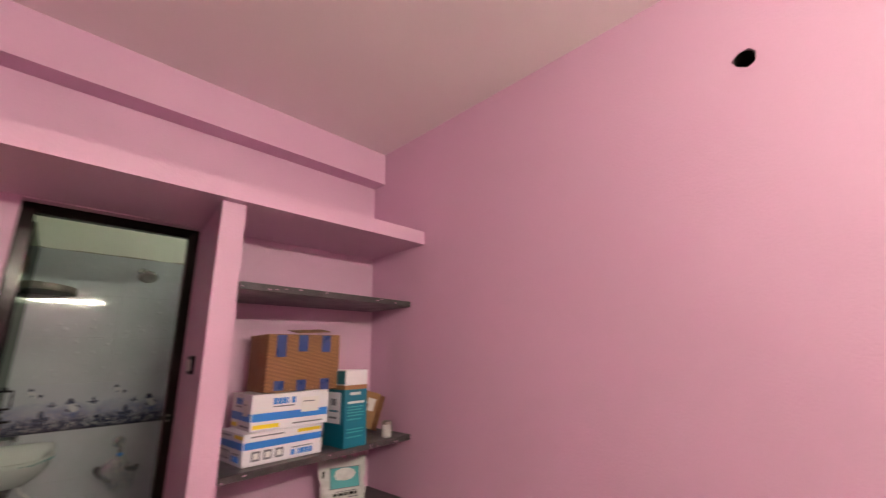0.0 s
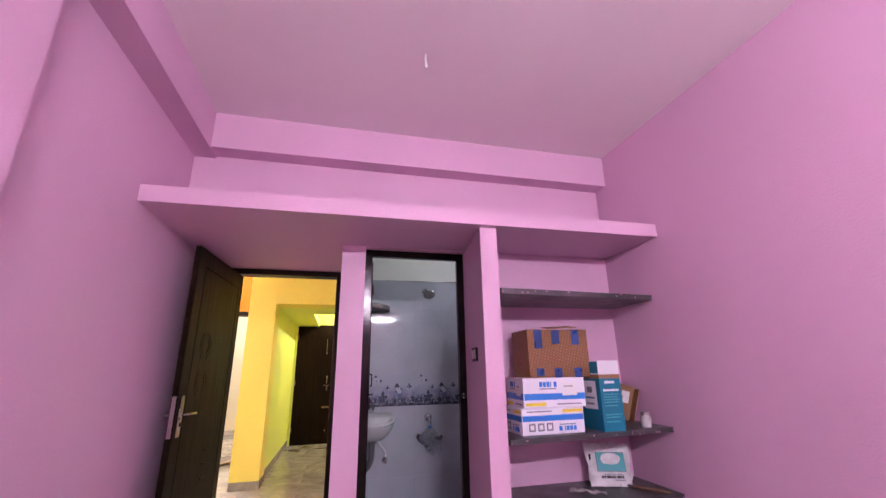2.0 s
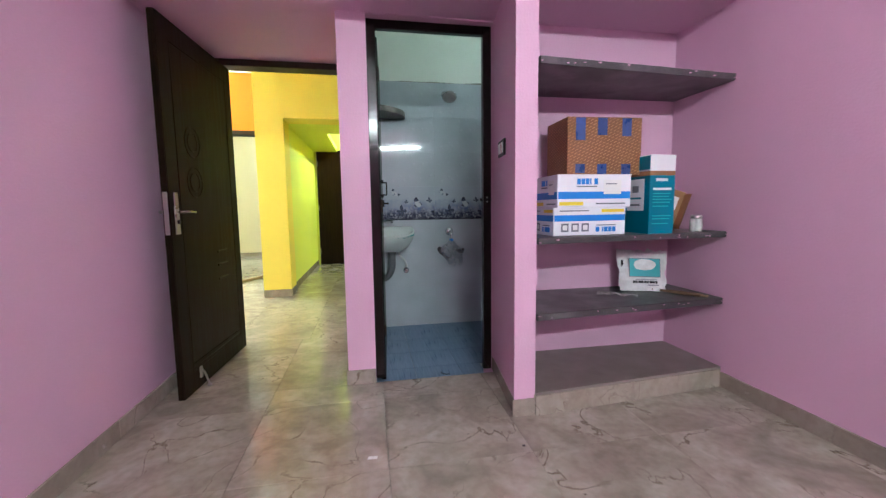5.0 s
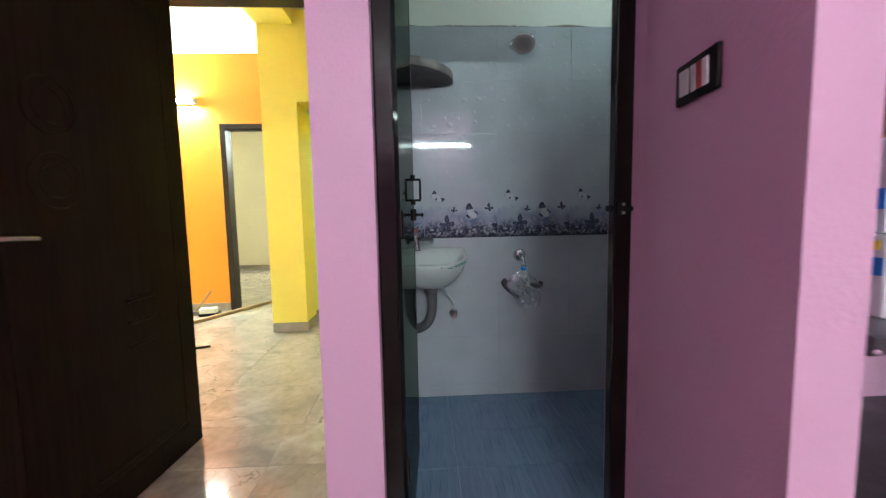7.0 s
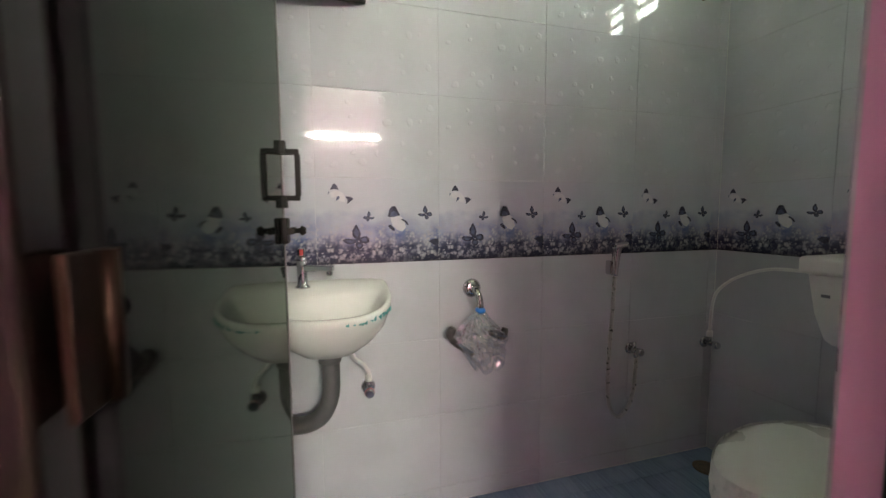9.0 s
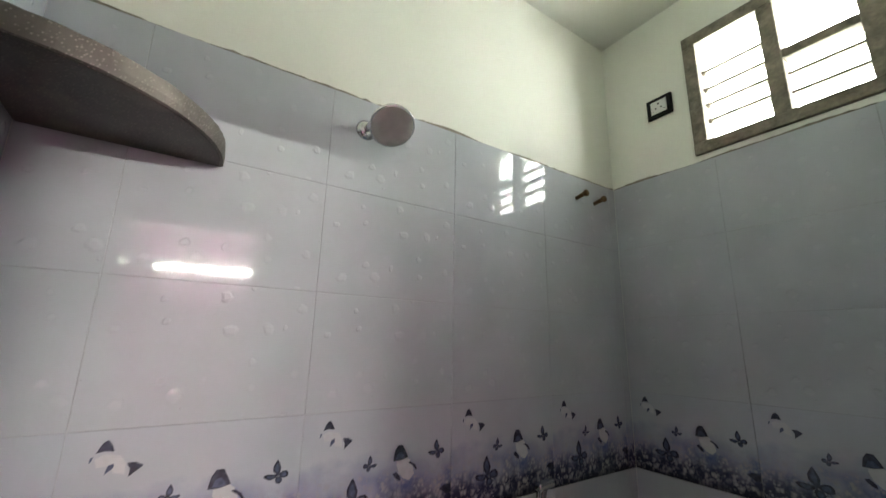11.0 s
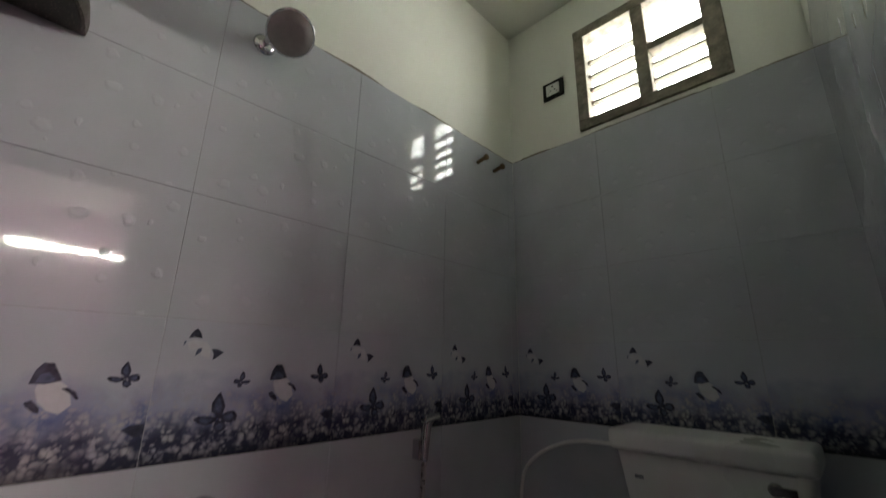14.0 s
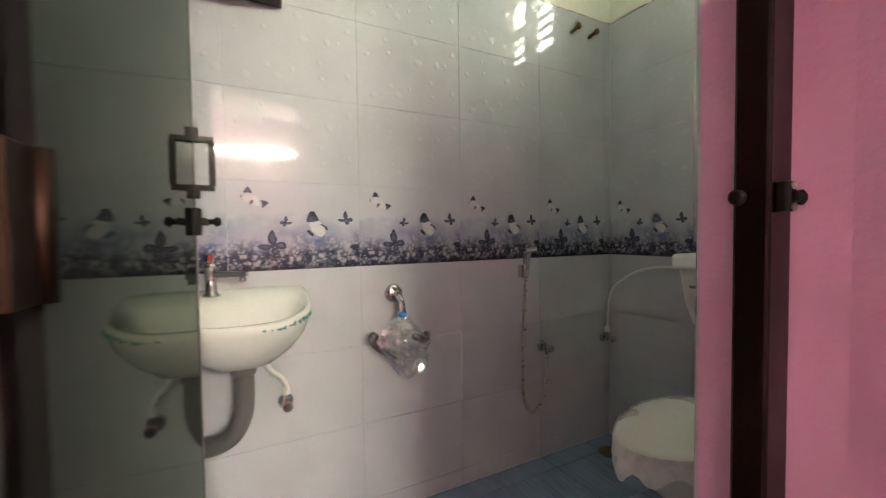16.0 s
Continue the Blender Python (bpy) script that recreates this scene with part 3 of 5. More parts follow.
# ---- doors ----
def door_frame(name, label, x0, x1, y0, y1, top, w, mat):
    f = thing(name, label, "door frame", ((x0 + x1) / 2, (y0 + y1) / 2, 0))
    ox, oy = f.location.x, f.location.y
    part("jamb", rbox(x0 - ox, x0 + w - ox, y0 - oy, y1 - oy, 0, top, 0.004), mat, f)
    part("jamb", rbox(x1 - w - ox, x1 - ox, y0 - oy, y1 - oy, 0, top, 0.004), mat, f)
    part("head", rbox(x0 + w - ox, x1 - w - ox, y0 - oy + 0.001, y1 - oy - 0.001, top - w, top, 0.004), mat, f)
    return f


door_frame("bedroom_door_frame", "dark brown wooden frame of the bedroom doorway", 0.45, 1.352, 0.812, 0.935, 2.078, 0.045, DARKWOOD)
bf = door_frame("bathroom_door_frame", "black-brown plastic frame round the bathroom doorway", 1.509, 2.233, 0.052, 0.090, 2.074, 0.052, BLACKPVC)
fx, fy = bf.location.x, bf.location.y
for z in (1.081, 1.057):
    part("bolt_keeper", lathe([(0.003, 0), (0.0045, 0.001), (0.0045, 0.003), (0.002, 0.004)], 12, pose(2.202 - fx, 0.040 - fy, z, 90, 0, 0)), STEEL, bf, "small steel screw")
kb = lathe([(0.007, 0), (0.009, 0.003), (0.009, 0.008), (0.005, 0.010)], 16, pose(2.181 - fx, 0.082 - fy, 1.07, 0, -90, 0))
part("latch_keeper", kb, BLACK, bf, "black latch keeper")
kk = lathe([(0.004, 0), (0.004, 0.006), (0.008, 0.008), (0.009, 0.014), (0.005, 0.017)], 16, pose(2.221 - fx, 0.052 - fy, 1.068, 90, 0, 0))
part("latch_knob", kk, BLACK, bf, "black latch knob")
kp = rbox(2.190 - fx, 2.214 - fx, 0.040 - fy, 0.0515 - fy, 1.052, 1.086, 0.003, 2)
lathe([(0.006, 0), (0.007, 0.004), (0.007, 0.026), (0.005, 0.029)], 14, pose(2.200 - fx, 0.042 - fy, 1.069, 0, 90, 0), kp)
part("latch_plate", kp, BLACK, bf, "black latch plate with a round tongue")


def lever_plate(parent, side, y, z):
    """Long steel plate with a lever; side is +1 or -1 along x of the leaf."""
    bm = rbox(-0.02, 0.02, 0, 0.008, -0.11, 0.11, 0.004, 3)
    bmesh.ops.transform(bm, matrix=pose(side * 0.018, y, z, 0, 0, -90 * side), verts=bm.verts[:])
    pl = part("lock_plate", bm, STEEL, parent, "satin steel lock plate")
    bm = sweep(arc([(side * 0.024, y, z + 0.008), (side * 0.055, y, z + 0.008), (side * 0.066, y + 0.02, z + 0.009), (side * 0.066, y + 0.07, z + 0.007), (side * 0.062, y + 0.115, z + 0.004)], 5), [0.008] * 21, 10)
    part("lever", bm, STEEL, pl, "satin steel lever")
    bm = lathe([(0.011, 0), (0.011, 0.006), (0.004, 0.007)], 14, pose(side * 0.026, y, z - 0.045, 0, 90 * side, 0))
    part("keyhole", bm, BLACK, pl)
    return pl


LX, LY = 0.538, 0.835
leaf = thing("bedroom_door", "open dark brown panelled wooden door with steel lever handle", "door", (LX, LY, 0.012))
leaf.rotation_euler = (0, 0, radians(-3.8))
# the leaf lies along -y of its own axes, its room face towards +x
bm = bmesh.new()
box(bm, -0.018, 0.018, -0.885, 0, 0, 2.0)
bmesh.ops.bevel(bm, geom=bm.edges[:], offset=0.003, segments=2, affect='EDGES')
part("leaf_board", bm, DOORWOOD, leaf)


def moulding(y0, y1, z0, z1):
    """The line of a raised bead round a panel."""
    return [(y0, z1), (y1, z1), (y1, z0), (y0, z0)]


for sx in (0.018, -0.018):
    for a in ((-0.775, -0.10, 0.115, 1.885), (-0.775, -0.10, 0.135, 0.16)):
        p = moulding(*a)
        part("panel_bead", sweep([(sx, y, z) for y, z in p] + [(sx, *p[0])], 0.003, 6), DOORWOOD, leaf)
    # carved rings and short bars of the pressed panel
    for yc, zc, r in ((-0.60, 1.40, 0.085), (-0.60, 1.175, 0.085)):
        for q in (1.0, 0.62):
            ring = [(sx, yc + q * r * math.cos(2 * math.pi * k / 28), zc + q * r * math.sin(2 * math.pi * k / 28)) for k in range(29)]
            part("carved_ring", sweep(ring, 0.0024, 6), DOORWOOD, leaf)
    for z in (0.575, 0.665, 0.75):
        part("carved_bar", rbox(-0.07, 0.07, -0.006, 0.006, -0.008, 0.008, 0.004, 2, pose(sx, -0.31, z, 0, 0, 90)), DOORWOOD, leaf)
for sx in (1, -1):
    lever_plate(leaf, sx, -0.828, 1.0)
part("lock_edge", rbox(-0.011, 0.011, -0.888, -0.8845, 0.89, 1.11, 0.001), STEEL, leaf, "steel lock forend")
for z in (0.22, 1.0, 1.78):
    part("hinge", sweep([(-0.012, 0.006, z - 0.05), (-0.012, 0.006, z + 0.05)], 0.006, 10), BRONZE, leaf)
hold = rbox(0.018, 0.028, -0.72, -0.692, 0.055, 0.12, 0.004)
sweep(arc([(0.03, -0.706, 0.10), (0.042, -0.70, 0.075), (0.046, -0.69, 0.04), (0.052, -0.68, 0.004)], 5), 0.006, 8, hold)
lathe([(0.012, 0), (0.012, 0.012), (0.008, 0.015)], 12, pose(0.052, -0.68, -0.008), hold)
part("foot_stopper", hold, STEEL, leaf, "small steel foot stopper")
part("rubber_buffer", lathe([(0.02, 0), (0.02, 0.03), (0.014, 0.036)], 16, pose(-0.018, -0.80, 0.07, 0, -90, 0)), WHITEPLASTIC, leaf, "white rubber buffer")

bl = thing("bathroom_door", "open glossy black bathroom door with a square black handle", "door", (1.570, 0.098, 0.0))
bl.rotation_euler = (0, 0, radians(-2.6))
bm = bmesh.new()
box(bm, -0.028, 0.0, 0, 0.615, -0.03, 1.995)
bmesh.ops.bevel(bm, geom=bm.edges[:], offset=0.002, segments=2, affect='EDGES')
part("leaf_board", bm, GLOSSDOOR, bl)
part("edge_trim", rbox(-0.029, 0.002, 0.615, 0.620, -0.03, 1.995, 0.001), GREYPLASTIC, bl, "grey edge trim")
hd = bmesh.new()
for y0, y1, x0, x1, z0, z1 in ((0.597, 0.609, 0.0, 0.034, 1.207, 1.217), (0.597, 0.609, 0.0, 0.034, 1.118, 1.128), (0.597, 0.609, 0.026, 0.036, 1.128, 1.207), (0.594, 0.612, 0.0, 0.010, 1.207, 1.232), (0.594, 0.612, 0.0, 0.010, 1.104, 1.128)):
    box(hd, x0, x1, y0, y1, z0, z1)
part("pull_handle", hd, BLACK, bl, "black square pull handle")
tb = rbox(0.0, 0.012, 0.575, 0.612, 1.035, 1.085, 0.003)
sweep([(0.018, 0.565, 1.06), (0.018, 0.625, 1.06)], 0.007, 10, tb)
lathe([(0.005, 0), (0.005, 0.014), (0.010, 0.018), (0.006, 0.026)], 12, pose(0.018, 0.59, 1.06, 0, 90, 0), tb)
part("tower_bolt", tb, BLACK, bl, "black tower bolt")
for z in (0.25, 1.0, 1.75):
    h = rbox(-0.002, 0.003, -0.035, 0.0, z, z + 0.075, 0.001)
    sweep([(0.004, -0.006, z), (0.004, -0.006, z + 0.075)], 0.005, 8, h)
    part("hinge", h, BRONZE, bl, "dull bronze hinge")

# ---- niche with shelves ----
for k, (z, t) in enumerate(((1.672, 0.036), (0.842, 0.032), (0.467, 0.036))):
    s = thing("stone_shelf", "dusty grey granite shelf slab built into the niche", "shelf", (2.86, -0.24, z), "stone shelves in the niche")
    bm = bmesh.new()
    n = 40
    row = []
    for i in range(n + 1):
        x = -0.572 + 1.132 * i / n
        j = 0.003 * noise.noise((x * 17 + k * 9, 0, 0)) + 0.002 * noise.noise((x * 60, k, 0))
        yf = -0.292 + 0.093 * i / n + j
        row.append([bm.verts.new(p) for p in ((x, yf, 0.002), (x, yf - 0.002, t - 0.003), (x, yf + 0.004, t), (x, 0.239, t), (x, 0.239, 0), (x, yf + 0.006, 0))])
    for a, b in zip(row, row[1:]):
        for i in range(6):
            bm.faces.new((a[i], b[i], b[(i + 1) % 6], a[(i + 1) % 6]))
    bm.faces.new(row[0])
    bm.faces.new(row[-1][::-1])
    bmesh.ops.recalc_face_normals(bm, faces=bm.faces[:])
    part("slab", bm, GRANITE, s)
    # paint and mortar left on the front edge
    rr = random.Random(4 + k)
    blots = bmesh.new()
    for x in [-0.566, 0.553] + [rr.uniform(-0.5, 0.5) for _ in range(9)]:
        w, h = rr.uniform(0.003, 0.009), rr.uniform(0.0015, 0.004)
        lathe([(0.001, -0.002), (w * 0.8, -0.001), (w, 0.001), (w * 0.6, 0.003), (0.001, 0.0035)], 9, pose(x, -0.2945 + 0.093 * (x + 0.572) / 1.132, rr.uniform(0.2, 0.8) * t, 90, 0, 0) @ Matrix.Diagonal((1, h / w, 1, 1)), blots)
    tagged(part("paint_blots", blots, PINK, s, "pink paint blots on the edge"), kind="stuff")
sl = thing("stone_shelf", "dusty grey-brown stone slab covering the niche's plinth", "shelf", (2.86, -0.235, 0.1), "stone shelves in the niche")
part("slab", prism([(-0.586, -0.312), (0.558, -0.219), (0.558, 0.233), (-0.556, 0.233)], 0.0, 0.012), PLINTHSTONE, sl)


def slab_on(parent, x0, x1, z0, z1, y, mat, name="print", label="", m=None):
    """A thin printed patch on a face that looks towards -y."""
    bm = bmesh.new()
    box(bm, x0, x1, y - 0.0012, y + 0.0004, z0, z1)
    if m is not None:
        bmesh.ops.transform(bm, matrix=m, verts=bm.verts[:])
    return part(name, bm, mat, parent, label)


def fixture_box(at, rz, w, d, h, flip, label):
    """White box with a blue stripe and yellow tags; flip: upside down."""
    t = thing("cardboard_box", label, "box", at, "white boxes on the shelf")
    t.rotation_euler = (0, 0, radians(rz))
    body = part("box_body", rbox(-w / 2, w / 2, -d / 2, d / 2, 0, h, 0.004), WHITEBOARD, t)
    part("lid_flap", rbox(-w / 2 - 0.002, w / 2 + 0.002, -d / 2 - 0.002, d / 2 + 0.002, h - 0.004, h + 0.001, 0.001), WHITEBOARD, t)

    def zz(a, b):
        return (h - b, h - a) if flip else (a, b)

    def put(x0, x1, *rest):
        return slab_on(t, *((-x1, -x0) if flip else (x0, x1)), *rest)
    f = -d / 2 - 0.0004
    for face in (None, Matrix.Rotation(radians(-90), 4, 'Z') @ Matrix.Translation((0, d / 2 - w / 2, 0))):
        ww = w if face is None else d
        put(-ww / 2 + 0.004, ww / 2 - 0.004, *zz(0.26 * h, 0.48 * h), f, BLUE, "blue_stripe", "blue printed stripe", face)
        put(-ww / 2 + 0.01, -ww / 2 + 0.01 + 0.32 * ww, *zz(0.06 * h, 0.17 * h), f, YELLOWINK, "yellow_tag", "yellow printed tag", face)
        put(ww * 0.02, ww * 0.42, *zz(0.09 * h, 0.13 * h), f, INK, "print_line", "", face)
        lx = -0.36 if flip else -0.24
        for k in range(5):
            put(ww * (lx + 0.058 * k), ww * (lx + 0.048 + 0.058 * k) - (0.012 if k == 3 else 0), *zz(0.70 * h, 0.88 * h), f, BLUE, "logo_bar", "blue logo bar", face)
        put(ww * lx, ww * (lx + 0.27), *zz(0.62 * h, 0.655 * h), f, INK, "print_line", "", face)
        if flip:
            for x in (0.02, 0.16, 0.30):
                put(ww * x, ww * (x + 0.10), *zz(0.56 * h, 0.86 * h), f - 0.0008, INK, "picture_patch", "grey printed picture", face)
                put(ww * (x + 0.02), ww * (x + 0.08), *zz(0.62 * h, 0.80 * h), f - 0.0016, PAPER, "picture_patch", "", face)
        else:
            put(ww * 0.12, ww * 0.36, *zz(0.40 * h, 0.84 * h), f - 0.0008, PAPER, "paper_slip", "white torn paper slip", face)
            put(ww * 0.15, ww * 0.30, *zz(0.70 * h, 0.73 * h), f - 0.0016, INK, "print_line", "", face)
    return t


fixture_box((2.597, -0.30, 0.874), 2, 0.405, 0.29, 0.140, True, "white cardboard box with blue stripe, lying upside down on shelf")
fixture_box((2.640, -0.285, 1.016), -2, 0.40, 0.28, 0.165, False, "white cardboard box with blue stripe on another box")

ct = thing("carton", "brown patterned open carton with strips of blue tape", "box", (2.715, -0.255, 1.184))
ct.rotation_euler = (0, 0, radians(-2))
w, d, h, t_ = 0.41, 0.26, 0.292, 0.005
for b in ((-w / 2, w / 2, -d / 2, -d / 2 + t_, 0, h), (-w / 2, w / 2, d / 2 - t_, d / 2, 0, h), (-w / 2, -w / 2 + t_, -d / 2 + t_, d / 2 - t_, 0, h), (w / 2 - t_, w / 2, -d / 2 + t_, d / 2 - t_, 0, h), (-w / 2 + t_, w / 2 - t_, -d / 2 + t_, d / 2 - t_, 0, t_)):
    part("panel", rbox(*b, 0.001, 1), BOARD, ct)
part("flap", rbox(0, w * 0.5, 0, 0.13, 0, 0.004, 0.001, 1, pose(-0.0, -0.02, h + 0.012, 9, -3, 0)), PLAINBOARD, ct, "bent brown flap")
part("flap", rbox(-w / 2 + 0.01, w / 2 - 0.01, 0, 0.11, 0, 0.004, 0.001, 1, pose(0, -d / 2 + 0.006, h - 0.006, -25, 0, 0)), PLAINBOARD, ct)
for x in (-0.135, -0.015, 0.12):
    for z0, z1 in ((0.0, 0.055), (h - (0.125 if x < -0.1 else 0.085), h - 0.004)):
        bm = bmesh.new()
        box(bm, x - 0.026, x + 0.026, -d / 2 - 0.0016, -d / 2 - 0.0002, z0 + 0.01 * math.sin(x * 40), z1)
        part("tape", bm, TAPE, ct, "strip of dark blue tape")

tl = thing("tall_box", "tall teal cardboard box with white panel and orange line", "box", (2.985, -0.370, 0.874))
tl.rotation_euler = (0, 0, radians(2))
part("box_body", rbox(-0.075, 0.075, -0.10, 0.10, 0, 0.30, 0.002), TEAL, tl)
part("box_top", rbox(-0.0752, 0.0752, -0.1002, 0.1002, 0.323, 0.405, 0.002), WHITEBOARD, tl, "white top of the box")
part("orange_line", rbox(-0.0754, 0.0754, -0.1004, 0.1004, 0.3, 0.323, 0.001), PLAINBOARD, tl, "orange-brown printed line")
F2 = Matrix.Rotation(radians(-90), 4, 'Z') @ Matrix.Translation((0, 0.025, 0))
slab_on(tl, -0.04, 0.03, 0.27, 0.285, -0.1005, PAPER, "print_bar")
for i, z in enumerate((0.225, 0.205, 0.19, 0.175, 0.16, 0.14, 0.09, 0.075, 0.05)):
    slab_on(tl, -0.055, 0.055 - 0.008 * (i % 3), z, z + (0.012 if i == 0 else 0.005), -0.1005, TEALINK if i else PAPER, "print_line")
slab_on(tl, -0.07, 0.06, 0.12, 0.285, -0.1005, WHITEBOARD, "white_panel", "white printed panel", F2)
slab_on(tl, -0.03, 0.02, 0.215, 0.25, -0.1012, INK, "picture_patch", "", F2)
slab_on(tl, -0.05, 0.04, 0.18, 0.19, -0.1012, TEAL, "print_line", "", F2)
slab_on(tl, -0.05, 0.03, 0.145, 0.155, -0.1012, INK, "print_line", "", F2)
slab_on(tl, -0.0995, 0.0995, 0.33, 0.40, -0.1012, TEAL, "teal_flap", "", F2)

st = thing("small_box", "small teal cardboard box at the niche's back", "box", (3.15, -0.12, 0.874))
part("box_body", rbox(-0.09, 0.07, -0.05, 0.05, 0, 0.12, 0.003), TEAL, st)
slab_on(st, -0.04, 0.04, 0.05, 0.075, -0.0504, TEALINK, "print_bar")
oc = thing("open_carton", "brown torn carton piece leaning on the wall", "box", (3.29, -0.13, 0.874))
oc.rotation_euler = (0, radians(18), radians(-12))
part("back_board", rbox(-0.055, 0.055, 0.02, 0.025, 0.02, 0.25, 0.001), PLAINBOARD, oc)
part("side_board", rbox(0.05, 0.055, -0.05, 0.02, 0.02, 0.24, 0.001), PLAINBOARD, oc)
part("side_board", rbox(-0.055, -0.05, -0.05, 0.02, 0.02, 0.17, 0.001), PLAINBOARD, oc)
part("paper_slip", rbox(-0.03, 0.025, 0.017, 0.0195, 0.13, 0.21, 0.0005), PAPER, oc, "white paper slip")
jr = thing("glass_jar", "small clear glass jar with white powder", "jar", (3.275, -0.385, 0.874))
part("glass", lathe([(0.030, 0), (0.032, 0.004), (0.032, 0.06), (0.027, 0.068), (0.027, 0.072)], 24), clear("jar_glass", (0.8, 0.82, 0.8), 0.4, 0.05), jr, "clear glass body")
part("powder", lathe([(0.028, 0.003), (0.029, 0.006), (0.029, 0.045), (0.015, 0.05)], 20), PAPER, jr, "white powder")
part("cap", lathe([(0.028, 0.0725), (0.029, 0.075), (0.029, 0.088), (0.024, 0.091)], 24), STEEL, jr, "metal cap")

bg = thing("plastic_bag", "white printed plastic packet standing on the shelf", "packet", (3.11, -0.185, 0.505))
bg.rotation_euler = (radians(-14), radians(2), radians(-13))
bm = bmesh.new()
NX, NZ = 14, 14
front, back = [], []
for j in range(NZ + 1):
    fr, bk = [], []
    for i in range(NX + 1):
        u, v = i / NX - 0.5, j / NZ
        swell = 0.03 * (1 - (2 * u) ** 2) * math.sin(math.pi * min(1, v * 0.9 + 0.1)) ** 0.7
        edge = max(abs(2 * u), abs(2 * v - 1)) ** 4
        wr_ = (0.004 + 0.014 * edge) * noise.noise((u * 13, v * 13, 3))
        x, z = u * (0.27 + 0.03 * v) + 0.009 * noise.noise((u * 3, v * 6, 1)), v * 0.25 + 0.024 * v * noise.noise((u * 9, 4, v)) + 0.006 * noise.noise((u * 25, v * 3, 2))
        fr.append(bm.verts.new((x, -swell + wr_, max(0, z))))
        bk.append(bm.verts.new((x, swell + wr_ + 0.001, max(0, z))))
    front.append(fr)
    back.append(bk)
for g, flip in ((front, False), (back, True)):
    for j in range(NZ):
        for i in range(NX):
            q = (g[j][i], g[j][i + 1], g[j + 1][i + 1], g[j + 1][i])
            fc = bm.faces.new(q[::-1] if flip else q)
            fc.smooth = True
part("packet_skin", bm, DUSTYPLASTIC, bg)
slab_on(bg, -0.088, 0.098, 0.083, 0.197, -0.0294, INK, "print_border", "dark printed border")
slab_on(bg, -0.084, 0.094, 0.087, 0.193, -0.0306, TEALINK, "teal_print", "teal printed field")
blob = []
for k in range(26):
    a = 2 * math.pi * k / 26
    q = 1 + 0.18 * noise.noise((math.cos(a) * 2, math.sin(a) * 2, 5))
    blob.append((0.005 + 0.066 * q * math.cos(a), 0.157 + 0.034 * q * math.sin(a)))
bm = prism(blob, 0.0, 0.0012)
bmesh.ops.transform(bm, matrix=Matrix.Translation((0, -0.0320, 0)) @ Matrix.Rotation(radians(90), 4, 'X'), verts=bm.verts[:])
part("picture_patch", bm, DUSTYPLASTIC, bg, "pale printed picture")
for k, w in enumerate((0.013, 0.010, 0.015, 0.011, 0.013, 0.009, 0.014, 0.012, 0.010)):
    slab_on(bg, -0.066 + 0.0165 * k, -0.066 + 0.0165 * k + w, 0.046, 0.061, -0.0285, BLACK, "print_letter")
slab_on(bg, -0.05, 0.075, 0.066, 0.070, -0.0287, INK, "print_line")
slab_on(bg, 0.02, 0.085, 0.033, 0.038, -0.0270, INK, "print_line")
slab_on(bg, -0.126, -0.112, 0.145, 0.185, -0.0085, BLACK, "black_tab", "black printed tab")
rr = random.Random(8)
for nm, lab, pts, r, mt in (("plastic_scrap", "crumpled dusty grey plastic scrap lying on the shelf", [(2.80, -0.20, 0.51), (2.86, -0.24, 0.515), (2.92, -0.28, 0.511), (2.97, -0.33, 0.508)], 0.006, FILM),
                            ("paint_brush", "used wooden paint brush lying on the shelf", [(3.20, -0.22, 0.515), (3.26, -0.30, 0.514), (3.31, -0.40, 0.513)], 0.009, BRISTLE),
                            ("knife", "worn putty knife lying on the shelf", [(3.24, -0.24, 0.512), (3.31, -0.33, 0.512), (3.345, -0.42, 0.511)], 0.007, STEEL)):
    o = thing(nm, lab, "tool" if nm != "plastic_scrap" else "scrap", pts[0])
    loc = [Vector(p) - Vector(pts[0]) for p in pts]
    if nm == "paint_brush":
        part("handle", sweep(arc(loc, 5), [0.006 + 0.005 * math.sin(k * 0.3) for k in range(11)], 9), mt, o)
        part("bristles", rbox(-0.035, 0.035, -0.10, 0.0, -0.006, 0.010, 0.005, 3, pose(-0.012, 0.03, 0, 0, 0, 215)), BRISTLE, o, "brown stiff bristles")
    elif nm == "knife":
        part("handle", sweep(loc[1:], r, 8), RAWWOOD, o)
        part("blade", prism([(0, 0), (0.02, 0.012), (0.085, -0.085), (0.06, -0.095)], 0.0, 0.0015), mt, o, "steel blade")
    else:
        bm = bmesh.new()
        grid = [[bm.verts.new((loc[-1].x * i / 10 + 0.03 * (j / 4 - 0.5) + rr.uniform(-.004, .004), loc[-1].y * i / 10 + 0.04 * (j / 4 - 0.5), 0.0 + abs(noise.noise((i * .7, j * .9, 2))) * 0.032)) for j in range(5)] for i in range(11)]
        for i in range(10):
            for j in range(4):
                bm.faces.new((grid[i][j], grid[i + 1][j], grid[i + 1][j + 1], grid[i][j + 1]))
        part("scrap_sheet", bm, DUSTYFILM, o)

# ---- switch, hook, paper ----
ang = math.degrees(math.atan2(0.066, 0.535))
sw = thing("switch_plate", "black switch plate with white and red switches", "switch", (2.2005, -0.262, 1.33))
sw.rotation_euler = (0, 0, radians(-90 - ang + 0.0))
part("frame", rbox(-0.075, 0.075, -0.012, 0.0, -0.042, 0.042, 0.004, 3), BLACK, sw)
